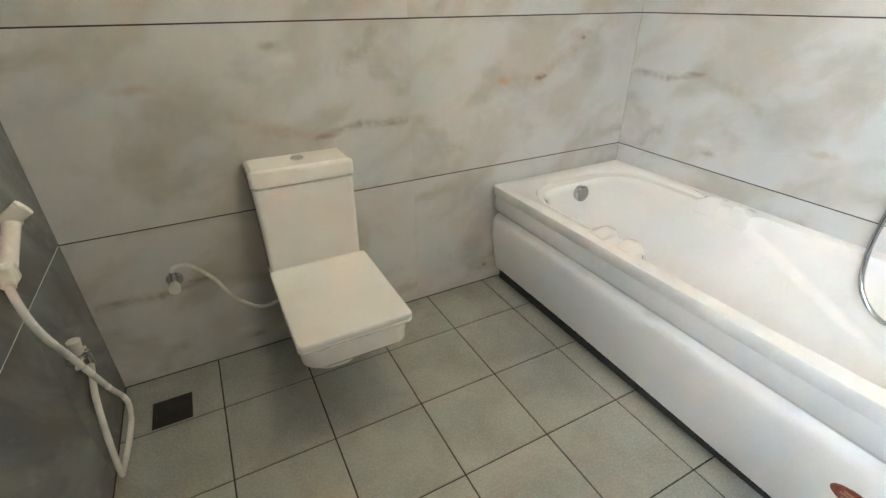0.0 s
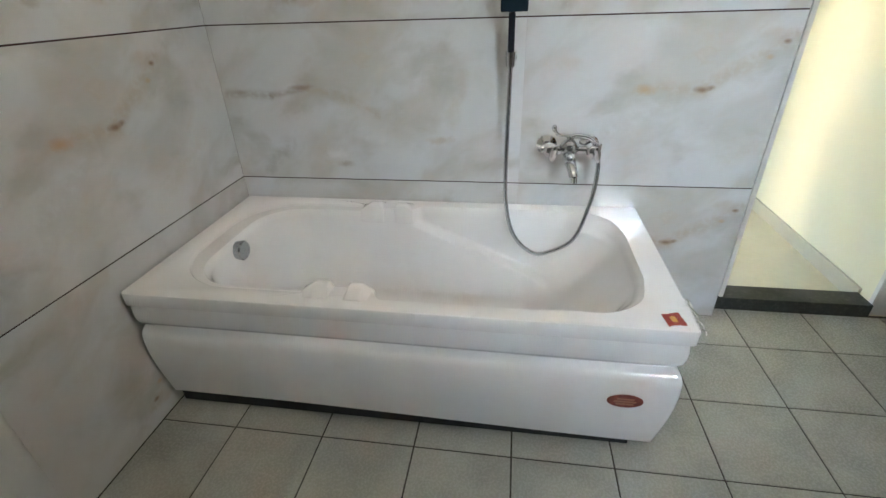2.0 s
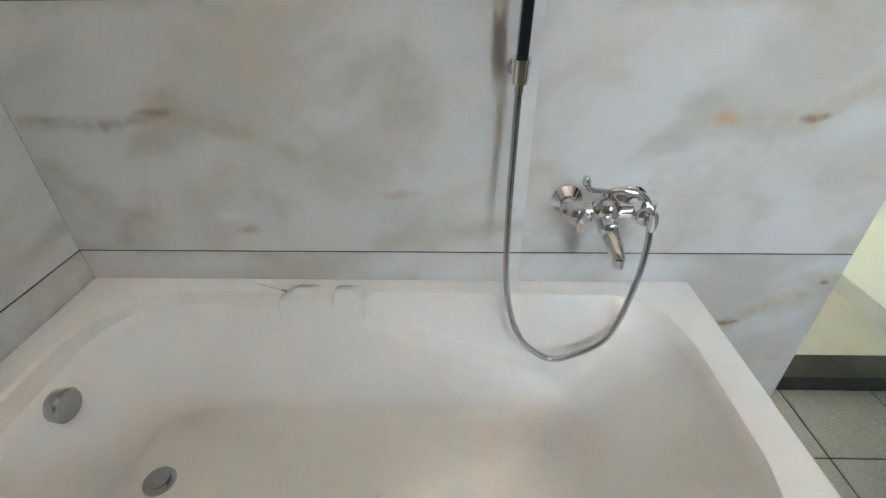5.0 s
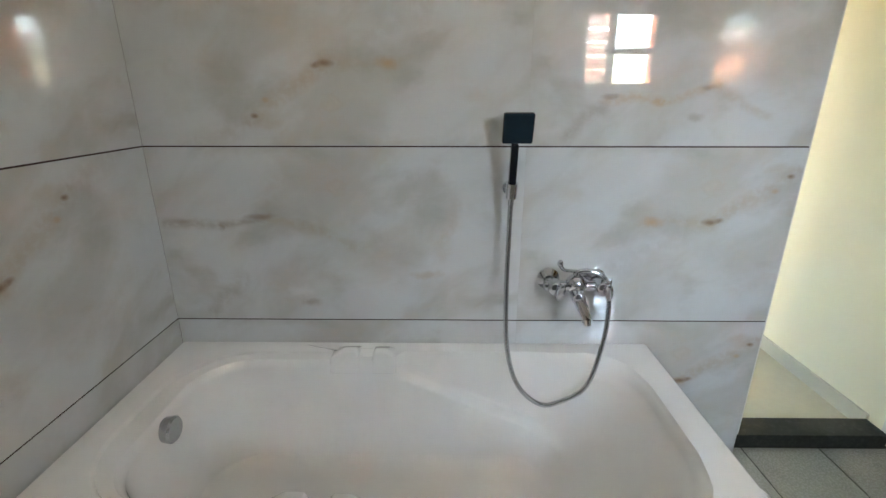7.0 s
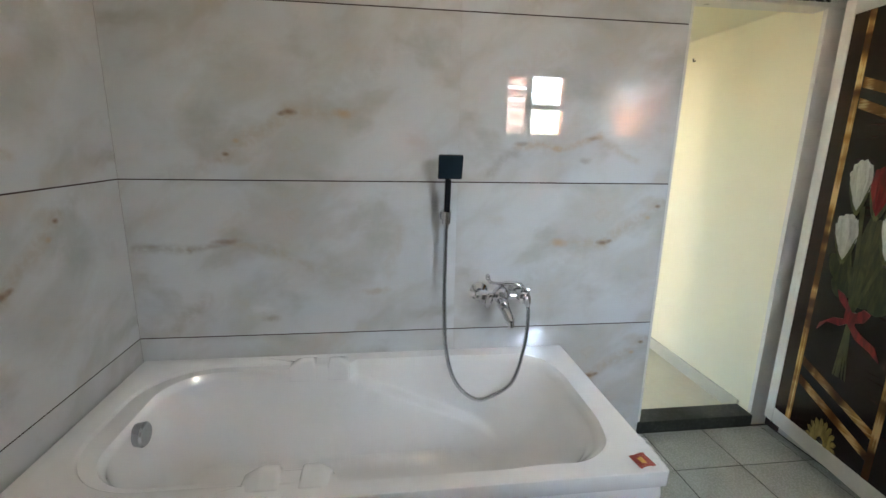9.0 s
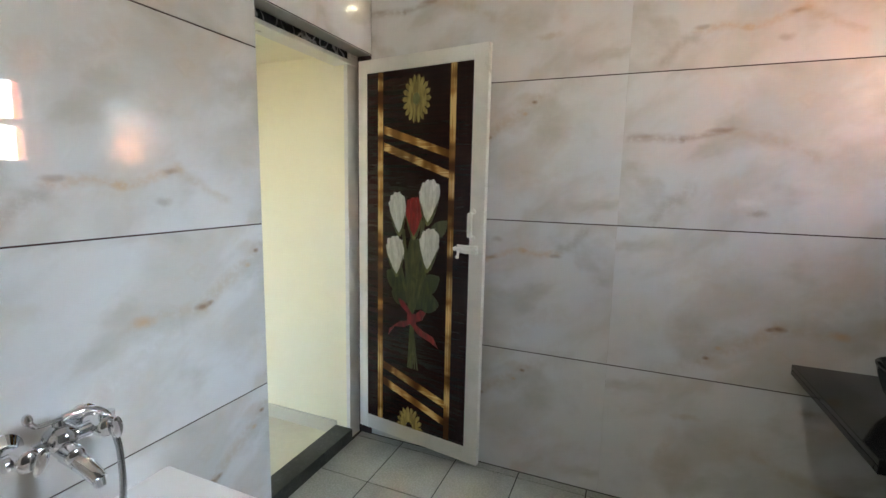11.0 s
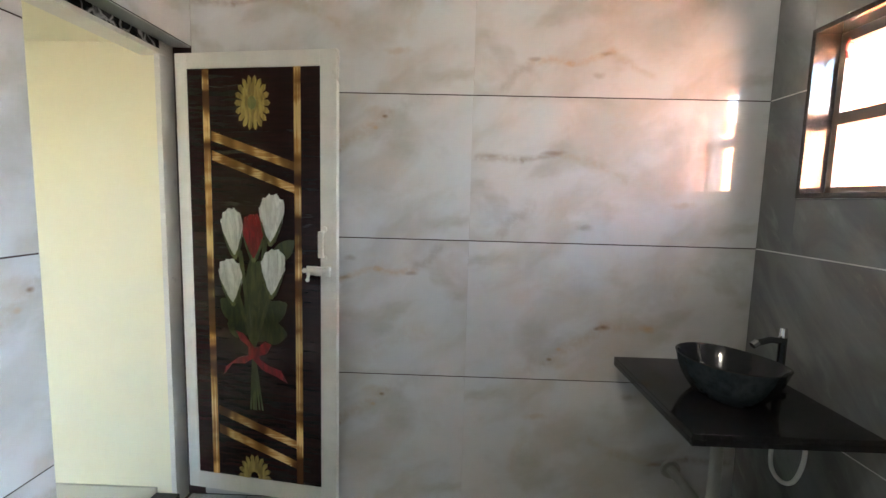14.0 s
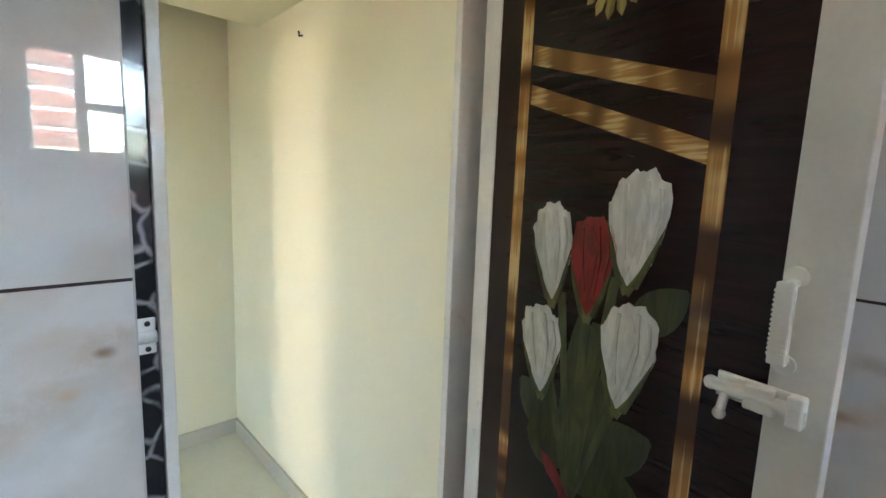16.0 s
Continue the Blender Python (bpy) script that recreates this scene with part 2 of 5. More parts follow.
def dark_marble():
    m = Mat("grey_marble_tile", 0.2)
    co = m.coords()
    rnd = m.rand()
    shift = m.n("ShaderNodeCombineXYZ", X=m.math("MULTIPLY", rnd, 7.0), Z=m.math("MULTIPLY", rnd, 3.0))
    c2 = m.vec("ADD", co, shift.outputs[0]).outputs[0]
    st = m.n("ShaderNodeMapping", Vector=c2, Rotation=(0, radians(46), 0), Scale=(1.0, 1.0, 0.36))
    st.vector_type = "TEXTURE"
    a = m.noise(st.outputs[0], 1.7, 6, 0.6, 0.8)
    b = m.noise(st.outputs[0], 6.0, 6, 0.6, 0.5)
    col = m.mix(m.ramp(a, 0.38, 0.66), (0.14, 0.145, 0.145), (0.215, 0.22, 0.215))
    col = m.mix(m.ramp(b, 0.56, 0.74, 0.0, 0.35), col, (0.30, 0.30, 0.295))
    m.base(col)
    m.rough(m.ramp(b, 0.3, 0.7, 0.14, 0.24))
    return m.m


def floor_tile():
    m = Mat("floor_tile", 0.3)
    co = m.coords()
    rnd = m.rand()
    shift = m.n("ShaderNodeCombineXYZ", X=m.math("MULTIPLY", rnd, 9.0), Y=m.math("MULTIPLY", rnd, 5.0))
    c2 = m.vec("ADD", co, shift.outputs[0]).outputs[0]
    a = m.noise(c2, 4.2, 5, 0.6, 0.6)
    b = m.noise(c2, 130.0, 4, 0.6)
    col = m.mix(m.ramp(a, 0.25, 0.75), (0.30, 0.313, 0.28), (0.41, 0.415, 0.375))
    col = m.mix(m.ramp(b, 0.4, 0.7, 0.0, 0.10), col, (0.27, 0.28, 0.245))
    col = m.mix(m.math("MULTIPLY", rnd, 0.12), col, (0.30, 0.32, 0.28))
    m.base(col)
    m.rough(m.ramp(b, 0.3, 0.7, 0.24, 0.30))
    m.bump(b, 0.02, 0.0003)
    return m.m


def granite_veined():
    m = Mat("veined_granite", 0.12)
    co = m.coords()
    v = m.n("ShaderNodeTexVoronoi", Vector=m.vec("ADD", co, m.vec("MULTIPLY", m.n("ShaderNodeTexNoise", Vector=co, Scale=14.0).outputs[1], (0.05, 0.05, 0.05)).outputs[0]).outputs[0], Scale=17.0)
    v.feature = "DISTANCE_TO_EDGE"
    n2 = m.noise(co, 11.0, 5)
    col = m.mix(m.ramp(v.outputs["Distance"], 0.0, 0.09, m.ramp(n2, 0.35, 0.6, 0.1, 0.9), 0.0), (0.02, 0.02, 0.022), (0.42, 0.42, 0.43))
    col = m.mix(m.ramp(n2, 0.5, 0.8, 0.0, 0.5), col, (0.11, 0.11, 0.115))
    m.base(col)
    return m.m


def dark_granite(name="dark_granite", base=(0.022, 0.022, 0.023), rough=0.12):
    m = Mat(name, rough)
    co = m.coords()
    a, b = m.noise(co, 60, 4, 0.7), m.noise(co, 6, 4)
    col = m.mix(m.ramp(a, 0.45, 0.75), base, tuple(c * 2.4 for c in base))
    m.base(m.mix(m.ramp(b, 0.35, 0.7, 0, 0.4), col, tuple(c * 1.6 for c in base)))
    m.rough(m.ramp(b, 0.3, 0.7, rough * 0.8, rough * 1.4))
    return m.m


def wood_gloss():
    """Dark rosewood laminate under gloss film."""
    m = Mat("dark_wood_print", 0.16)
    co = m.coords()
    st = m.n("ShaderNodeMapping", Vector=co, Scale=(3.0, 3.0, 40.0))
    a = m.noise(st.outputs[0], 1.6, 6, 0.65, 0.7)
    b = m.noise(co, 3.0, 3)
    col = m.mix(m.ramp(a, 0.35, 0.7), (0.014, 0.0055, 0.005), (0.025, 0.0085, 0.007))
    m.base(m.mix(m.ramp(b, 0.4, 0.7, 0, 0.6), col, (0.018, 0.0075, 0.007)))
    m.b.inputs["Specular IOR Level"].default_value = 0.3
    m.bump(a, 0.04, 0.0006)
    return m.m


def gold_bar(name, axis):
    m = Mat(name, 0.22)
    co = m.coords()
    lo = m.n("ShaderNodeMapping", Vector=co, Scale=((1.2, 1.2, 3.4) if axis == "z" else (3.4, 1.2, 1.2)))
    st = m.n("ShaderNodeMapping", Vector=co, Scale=((90, 20, 1.4) if axis == "z" else (6.0, 20, 90)))
    a = m.noise(lo.outputs[0], 2.2, 2, 0.5, 0.3)
    b = m.noise(st.outputs[0], 1.5, 3, 0.5)
    col = m.mix(m.ramp(a, 0.38, 0.58), (0.075, 0.026, 0.008), (0.42, 0.21, 0.055))
    col = m.mix(m.ramp(m.math("MULTIPLY_ADD", a, 0.6, m.math("MULTIPLY", b, 0.4)), 0.51, 0.60, 0, 0.9), col, (0.72, 0.50, 0.21))
    m.base(col)
    return m.m


def petal(name, c0, c1, scale=18.0):
    m = Mat(name, 0.3)
    co = m.coords()
    st = m.n("ShaderNodeMapping", Vector=co, Scale=(2.5, 1, 0.7))
    a = m.noise(st.outputs[0], scale, 4, 0.55, 0.6)
    m.base(m.mix(m.ramp(a, 0.35, 0.68), c0, c1))
    return m.m


def enamel(name, color, rough=0.09):
    m = Mat(name, rough)
    co = m.coords()
    a, b = m.noise(co, 4.0, 4), m.noise(co, 70.0, 4, 0.6)
    col = m.mix(m.ramp(a, 0.35, 0.7), color, tuple(c * 0.965 for c in color))
    m.base(m.mix(m.ramp(b, 0.62, 0.8, 0, 0.12), col, tuple(c * f for c, f in zip(color, (0.8, 0.77, 0.70)))))
    m.rough(m.ramp(a, 0.3, 0.7, rough, rough * 1.5))
    m.b.inputs["Coat Weight"].default_value = 0.3
    return m.m


def paint(name, color, rough=0.6):
    m = Mat(name, rough)
    co = m.coords()
    a, b = m.noise(co, 1.2, 4), m.noise(co, 160.0, 3)
    m.base(m.mix(m.ramp(a, 0.35, 0.7), color, tuple(c * 0.955 for c in color)))
    m.bump(b, 0.06, 0.001)
    return m.m


def glass(name, rough=0.0, tint=(0.95, 0.97, 0.97), clear=1.0):
    m = Mat(name, rough, 0.0, tint)
    m.b.inputs["Transmission Weight"].default_value = clear
    m.b.inputs["IOR"].default_value = 1.45
    return m.m


def glow(name, color, strength):
    m = Mat(name, 0.4, 0.0, color)
    m.b.inputs["Emission Color"].default_value = (*color, 1)
    m.b.inputs["Emission Strength"].default_value = strength
    return m.m


grey_tile, ground_tile, jamb_granite, slab_granite = dark_marble(), floor_tile(), granite_veined(), dark_granite("dark_granite", (0.010, 0.010, 0.011), 0.10)
sill_granite = dark_granite("threshold_granite", (0.022, 0.023, 0.019), 0.55)
brown_grout = plain("brown_grout", (0.035, 0.016, 0.015), 0.95)
pale_grout = plain("pale_grout", (0.62, 0.62, 0.60), 0.9)
floor_grout = plain("dark_floor_grout", (0.028, 0.025, 0.02), 0.95)
plaster = paint("white_plaster", (0.78, 0.77, 0.74))
yellow_paint = paint("yellow_paint", (0.80, 0.765, 0.58), 0.5)
passage_tile = plain("pale_passage_tile", (0.66, 0.625, 0.49), 0.16, 0, 0.05, 3.0)
skirting_tile = plain("grey_skirting_tile", (0.50, 0.475, 0.38), 0.5, 0, 0.03)
white_acrylic = enamel("white_acrylic", (0.87, 0.865, 0.855), 0.05)
ceramic = enamel("white_ceramic", (0.87, 0.86, 0.82), 0.07)
chrome = plain("chrome", (0.72, 0.73, 0.75), 0.06, 1.0, 0.04)
chrome_satin = plain("satin_chrome", (0.42, 0.44, 0.46), 0.22, 1.0, 0.05)
dull_chrome = plain("dull_chrome", (0.42, 0.44, 0.46), 0.25, 1.0, 0.06)
satin_steel = plain("braided_steel", (0.55, 0.56, 0.57), 0.22, 1.0, 0.12, 200.0)
black_gloss = plain("black_gloss", (0.012, 0.014, 0.018), 0.1)
blue_black = plain("dark_blue_gloss", (0.012, 0.024, 0.034), 0.12)
white_pvc = plain("white_pvc", (0.66, 0.645, 0.60), 0.32)
grey_pvc = plain("grey_pvc", (0.34, 0.34, 0.31), 0.4)
white_plastic = plain("white_plastic", (0.74, 0.735, 0.69), 0.28)
dark_metal = plain("dark_metal", (0.035, 0.033, 0.03), 0.5, 0.6)
# flat black standing in for shade in the tub gap and drain opening
void_black = plain("void_shade_black", (0.02, 0.02, 0.02), 0.7)
red_badge = plain("red_badge", (0.21, 0.045, 0.03), 0.35, 0, 0.3, 60)
badge_gold = plain("badge_print", (0.34, 0.15, 0.10), 0.4)
red_label = plain("red_label", (0.36, 0.055, 0.04), 0.35)
label_gold = plain("label_print", (0.72, 0.40, 0.10), 0.4)
film = glass("clear_film", 0.15)
pane_glass = glass("window_glass")
# orange tint holds the glow of the house and hood in the glass colour
louvre_glass = glass("frosted_louvre_glass", 0.45, (0.92, 0.55, 0.42), 0.55)
brown_frame = plain("brown_window_frame", (0.30, 0.235, 0.20), 0.35)
bulb_glow = glow("lamp_glow", (1.0, 0.935, 0.80), 36.0)
wood, gold_z, gold_x = wood_gloss(), gold_bar("gold_upright_print", "z"), gold_bar("gold_slant_print", "x")
white_petal = petal("white_petal", (0.58, 0.59, 0.57), (0.82, 0.83, 0.81))
petal_shade = petal("petal_shade_print", (0.56, 0.57, 0.55), (0.70, 0.71, 0.69))
red_petal = petal("red_petal", (0.17, 0.004, 0.006), (0.32, 0.008, 0.011))
green_leaf = petal("green_leaf_print", (0.022, 0.026, 0.007), (0.055, 0.062, 0.016))
stem_green = petal("stem_print", (0.04, 0.046, 0.014), (0.09, 0.10, 0.032))
sepal_green = petal("sepal_print", (0.10, 0.11, 0.03), (0.20, 0.19, 0.07))
gold_petal = petal("gold_petal_print", (0.17, 0.12, 0.025), (0.42, 0.32, 0.09))
ribbon_red = petal("red_ribbon_print", (0.13, 0.005, 0.008), (0.30, 0.012, 0.018))
leaf_foliage = petal("tree_leaf", (0.04, 0.08, 0.02), (0.09, 0.14, 0.04))
bark = plain("bark", (0.12, 0.09, 0.06), 0.9)
earth = plain("dry_ground", (0.30, 0.24, 0.17), 0.95)

# ---- the bathroom: X0 west, X1 east, Y0 south, Y1 north ----
X0, X1, Y0, Y1, H = -0.54, 1.83, -1.195, 1.62, 2.9
T = 0.0018                     # tile thickness
DY, DZ = -0.45, 1.97          # north edge and head of the doorway
WY0, WY1, WZ0, WZ1 = -1.0, -0.38, 1.41, 2.005   # window opening
XJ = 1.91                     # face of the door frame, set back in the doorway


def slab(name, pairs, mat, label):
    return structure(name, boxes(*pairs), mat, label, "wall")


wall_north = slab("wall_north", [((X0 - 0.2, Y1 + T, 0), (X1 + 0.17, Y1 + 0.15, H))], brown_grout, "wall clad in large polished marble-look tiles")
wall_south = slab("wall_south", [((X0 - 0.2, Y0 - 0.15, 0), (XJ + 0.002, Y0 - T, H))], brown_grout, "wall clad in large polished marble-look tiles")
wall_east = slab("wall_east", [((X1 + T, DY, 0), (X1 + 0.17, Y1 + T, DZ)), ((X1 + T, Y0 - T, DZ), (X1 + 0.17, Y1 + T, H))], brown_grout,
                 "wall with a doorway, clad in polished marble-look tiles")
wall_west = slab("wall_west", [((X0 - 0.2, Y0 - T, 0), (X0 - T, WY0, H)), ((X0 - 0.2, WY1, 0), (X0 - T, Y1 + T, H)),
                               ((X0 - 0.2, WY0, 0), (X0 - T, WY1, WZ0)), ((X0 - 0.2, WY0, WZ1), (X0 - T, WY1, H))], pale_grout,
                 "wall with a small window, clad in dark grey marble tiles")
structure("ceiling", boxes(((X0 - 0.2, Y0 - 0.15, H), (X1 + 0.17, Y1 + 0.15, H + 0.12))), plaster, "plain white plastered ceiling", "ceiling")
floor = structure("floor", boxes(((X0 - 0.2, Y0 - 0.15, -0.12), (XJ, Y1 + 0.15, -0.003))), floor_grout, "bathroom floor of square grey-green tiles with dark joints", "floor")

# ---- passage beyond the door ----
PF, PX, PN, PS = 0.0, 3.51, 1.3, -1.12
structure("passage_floor", boxes(((XJ + 0.09, Y0 - 0.15, PF - 0.12), (PX + 0.12, PN, PF))), passage_tile, "pale glossy tiled floor of the passage", "floor")
structure("passage_wall_south", boxes(((XJ + 0.0212, Y0 - 0.16, PF - 0.1), (PX + 0.12, PS, H)), ((XJ - 0.01, Y0 - 0.17, PF - 0.12), (XJ + 0.03, Y0 - 0.152, H))), yellow_paint, "pale yellow painted wall", "wall")
structure("passage_wall_east", boxes(((PX, PS, PF - 0.1), (PX + 0.12, PN, H))), yellow_paint, "pale yellow painted wall", "wall")
structure("passage_wall_west", boxes(((X1 + 0.172, DY + 0.02, PF - 0.1), (X1 + 0.185, PN, H)), ((X1 + 0.172, Y0, DZ), (X1 + 0.185, DY + 0.02, H))), yellow_paint, "pale yellow painted wall", "wall")
# out of view: closes the north end against the sky, slots pass the lamps
structure("passage_north_blocker", boxes(((X1 + 0.172, PN, PF - 0.1), (2.61, PN + 0.1, H)), ((2.73, PN, PF - 0.1), (2.80, PN + 0.1, 1.92)), ((2.91, PN, PF - 0.1), (PX + 0.12, PN + 0.1, H)), ((2.61, PN, 1.92), (2.91, PN + 0.1, H))), yellow_paint, "unseen pale yellow wall added to hold back sky light, with lamp slots", "wall")
structure("passage_ceiling", boxes(((X1 + 0.17, Y0 - 0.1, H), (PX + 0.12, PN, H + 0.1))), plaster, "white plastered ceiling", "ceiling")
structure("loft_slab", boxes(((XJ + 0.1, PS, 1.96), (3.14, PN, 2.06))), yellow_paint, "low yellow painted loft slab over the passage", "ceiling")
structure("skirting_south", boxes(((XJ + 0.094, PS, PF), (PX, PS + 0.012, PF + 0.075))), skirting_tile, "grey tile skirting", "skirting")
structure("skirting_east", boxes(((PX - 0.012, PS + 0.012, PF), (PX, PN, PF + 0.075))), skirting_tile, "grey tile skirting", "skirting")

# ---- doorway: granite lining, frame, threshold ----
door_frame = tagged(new("door_frame"), "door frame of veined black granite with a white inner edge", "door frame", "", "structure")
JW, WW = 0.040, 0.018
part("jamb", boxes(((XJ, DY - JW, 0.0), (XJ + 0.09, DY, DZ), ), bevel=0.002), jamb_granite, door_frame)
part("jamb", boxes(((XJ, Y0 - 0.004, 0.0), (XJ + 0.022, PS + 0.012, DZ)), bevel=0.002), white_pvc, door_frame, "white hinge jamb")
part("head", boxes(((XJ, Y0 + 0.02, DZ - JW), (XJ + 0.09, DY - JW, DZ)), bevel=0.002), jamb_granite, door_frame)
part("edge_strip", boxes(((XJ - 0.012, DY - JW - WW, 0.06), (XJ + 0.085, DY - JW, DZ - JW)), bevel=0.002), white_pvc, door_frame, "white inner edge of the frame")
part("edge_strip", boxes(((XJ - 0.012, Y0 + 0.02, DZ - JW - WW), (XJ + 0.085, DY - JW, DZ - JW)), bevel=0.002), white_pvc, door_frame, "white inner edge of the frame")
bm = boxes(((XJ - 0.006, DY - JW + 0.004, 1.07), (XJ, DY - 0.006, 1.125)), bevel=0.002)
cyl(bm, (XJ - 0.009, DY - JW + 0.004, 1.097), (XJ - 0.009, DY - 0.006, 1.097), 0.009)
keeper = part("bolt_keeper", bm, white_plastic, door_frame, "white plastic bolt keeper")
for z in (1.078, 1.117):
    part("screw", cyl(bmesh.new(), (XJ - 0.008, DY - 0.025, z), (XJ - 0.005, DY - 0.025, z), 0.004, n=10), dark_metal, keeper)
structure("threshold", boxes(((XJ - 0.014, PS + 0.013, -0.01), (XJ + 0.092, DY, 0.058)), bevel=0.002), sill_granite, "dark granite door threshold", "threshold")
bm = boxes(((X1 + 0.004, DY - 0.003, 0.0), (XJ, DY + 0.012, DZ - 0.003)), ((X1 + 0.004, Y0, DZ - 0.003), (XJ, DY + 0.012, DZ + 0.012)))
structure("doorway_lining", bm, plain("grey_reveal_plaster", (0.42, 0.42, 0.40), 0.8), "grey plastered reveal of the doorway", "door reveal")

# ---- door leaf, open into the room; s along the leaf from the hinge, z up ----
HINGE, FREE = Vector((1.874, -1.148, 0)), Vector((1.188, -1.050, 0))
LW = (FREE - HINGE).length
along = (FREE - HINGE).normalized()
# local x runs from the hinge to the free edge; the printed side faces local -y
LEAF = Matrix.Translation(HINGE) @ pose(0, 0, 0, 0, 0, math.degrees(math.atan2(along.y, along.x)))
LZ0, LZ1 = 0.07, 1.93
PS0, PS1, PZ0, PZ1 = 0.052, 0.625, 0.145, 1.868
S0 = 0.055                   # offset of the panel's own ruler from the hinge
door_leaf = thing("door", "white-framed bathroom door, open, with a dark wood panel printed with roses", "door")
door_leaf.matrix_world = LEAF
F = -1                       # outward side of the print in local y


def leafbox(s0, s1, z0, z1, y0, y1, bevel=0.0):
    return boxes(((s0, F * y0, z0), (s1, F * y1, z1)), bevel=bevel)


part("stile", leafbox(0.0, PS0, LZ0, LZ1, -0.028, 0.0, 0.002), white_pvc, door_leaf)
part("stile", leafbox(PS1, LW, LZ0, LZ1, -0.028, 0.0, 0.002), white_pvc, door_leaf)
part("rail", leafbox(PS0, PS1, PZ1, LZ1, -0.028, -0.0005, 0.002), white_pvc, door_leaf)
part("rail", leafbox(PS0, PS1, LZ0, PZ0, -0.028, -0.0005, 0.002), white_pvc, door_leaf)
panel = part("panel", leafbox(PS0, PS1, PZ0, PZ1, -0.024, -0.003), wood, door_leaf, "dark wood panel with printed gold bars and roses")
part("back_panel", leafbox(0.01, LW - 0.01, LZ0 + 0.01, LZ1 - 0.01, -0.032, -0.026), white_pvc, door_leaf)


def decal(name, outline, y, mat, label="", bulge=0.0):
    """A printed shape on the panel, a thin relief from its outline in (s, z)."""
    bm = bmesh.new()
    front = [bm.verts.new((s + S0, F * y, z)) for s, z in outline]
    back = [bm.verts.new((s + S0, F * -0.003, z)) for s, z in outline]
    n = len(outline)
    if bulge:
        cs, cz = sum(p[0] for p in outline) / n, sum(p[1] for p in outline) / n
        mid = bm.verts.new((cs + S0, F * (y + bulge), cz))
        for k in range(n):
            bm.faces.new((front[k], front[(k + 1) % n], mid))
    else:
        f = bm.faces.new(front)
        bmesh.ops.triangulate(bm, faces=[f])
    for k in range(n):
        bm.faces.new((front[k], back[k], back[(k + 1) % n], front[(k + 1) % n]))
    bmesh.ops.recalc_face_normals(bm, faces=bm.faces)
    return part(name, bm, mat, panel, label)


# ruler along the panel: 0 at its hinge side
for s in (0.079, 0.474):
    decal("gold_bar", [(s - 0.0145, PZ0), (s + 0.0145, PZ0), (s + 0.0145, PZ1), (s - 0.0145, PZ1)], -0.002, gold_z, "gold-brown printed upright bar")
for za, zb in ((1.604, 1.49), (1.527, 1.40), (0.442, 0.324), (0.357, 0.234)):
    h = 0.0195
    decal("slanted_bar", [(0.10, za - h), (0.459, zb - h), (0.459, zb + h * 0.7), (0.10, za + h)], -0.0012, gold_x, "gold-brown printed slanted bar")


def sunflower(cs, cz, ru, rz, clip=None):
    def cut(pts):
        return [(s, max(z, clip)) for s, z in pts] if clip else pts
    for layer, (count, r1, y, turn) in enumerate(((18, 1.0, -0.0016, 0), (14, 0.72, -0.0008, 0.2), (10, 0.48, 0.0, 0.1))):
        for k in range(count):
            a = 2 * math.pi * (k + turn) / count
            w = math.pi / count * 0.95
            pts = [(cs + ru * r * math.cos(a + d), cz + rz * r * math.sin(a + d)) for r, d in ((0.25, -w), (0.62 * r1, -w), (0.88 * r1, -0.75 * w), (r1, 0), (0.88 * r1, 0.75 * w), (0.62 * r1, w), (0.25, w))]
            if clip and max(p[1] for p in pts) <= clip + 0.004:
                continue
            decal("petal", cut(pts), y, gold_petal)
    if not clip:
        decal("flower_heart", [(cs + ru * 0.24 * math.cos(t), cz + rz * 0.24 * math.sin(t)) for t in (2 * math.pi * k / 16 for k in range(16))], 0.0008, sepal_green)


sunflower(0.283, 1.733, 0.078, 0.108)
sunflower(0.263, 0.150, 0.078, 0.105, clip=PZ0)


def blade(s0, z0, s1, z1, w, bend=0.0, n=7):
    """A leaf outline from its base to its tip."""
    ds, dz = s1 - s0, z1 - z0
    ln = math.hypot(ds, dz)
    ns, nz = -dz / ln, ds / ln
    left, right = [], []
    for k in range(n + 1):
        t = k / n
        h = w * math.sin(math.pi * min(1, t * 0.96 + 0.02)) ** 0.8
        b = bend * math.sin(math.pi * t)
        c = (s0 + ds * t + ns * b, z0 + dz * t + nz * b)
        left.append((c[0] + ns * h, c[1] + nz * h))
        right.append((c[0] - ns * h, c[1] - nz * h))
    return left + right[::-1]


for spec in ((0.268, 0.74, 0.272, 1.13, 0.040), (0.30, 0.78, 0.325, 1.02, 0.026), (0.36, 1.10, 0.455, 1.19, 0.036), (0.29, 0.84, 0.42, 0.93, 0.048), (0.30, 0.80, 0.42, 0.80, 0.050), (0.24, 0.84, 0.12, 0.93, 0.050),
             (0.25, 0.79, 0.15, 0.83, 0.042), (0.27, 0.76, 0.38, 0.87, 0.045), (0.22, 0.76, 0.17, 0.90, 0.04)):
    decal("rose_leaf", blade(*spec), -0.0022, green_leaf)
for s_top, z_top, s_bot in ((0.215, 1.14, 0.25), (0.275, 1.14, 0.268), (0.30, 1.10, 0.29), (0.33, 1.19, 0.275), (0.20, 0.96, 0.262), (0.36, 1.0, 0.305)):
    decal("stem", [(s_top - 0.010, z_top), (0.262, 0.72), (s_bot - 0.003, 0.46), (s_bot + 0.004, 0.455), (0.274, 0.72), (s_top + 0.010, z_top)], -0.0016, stem_green)


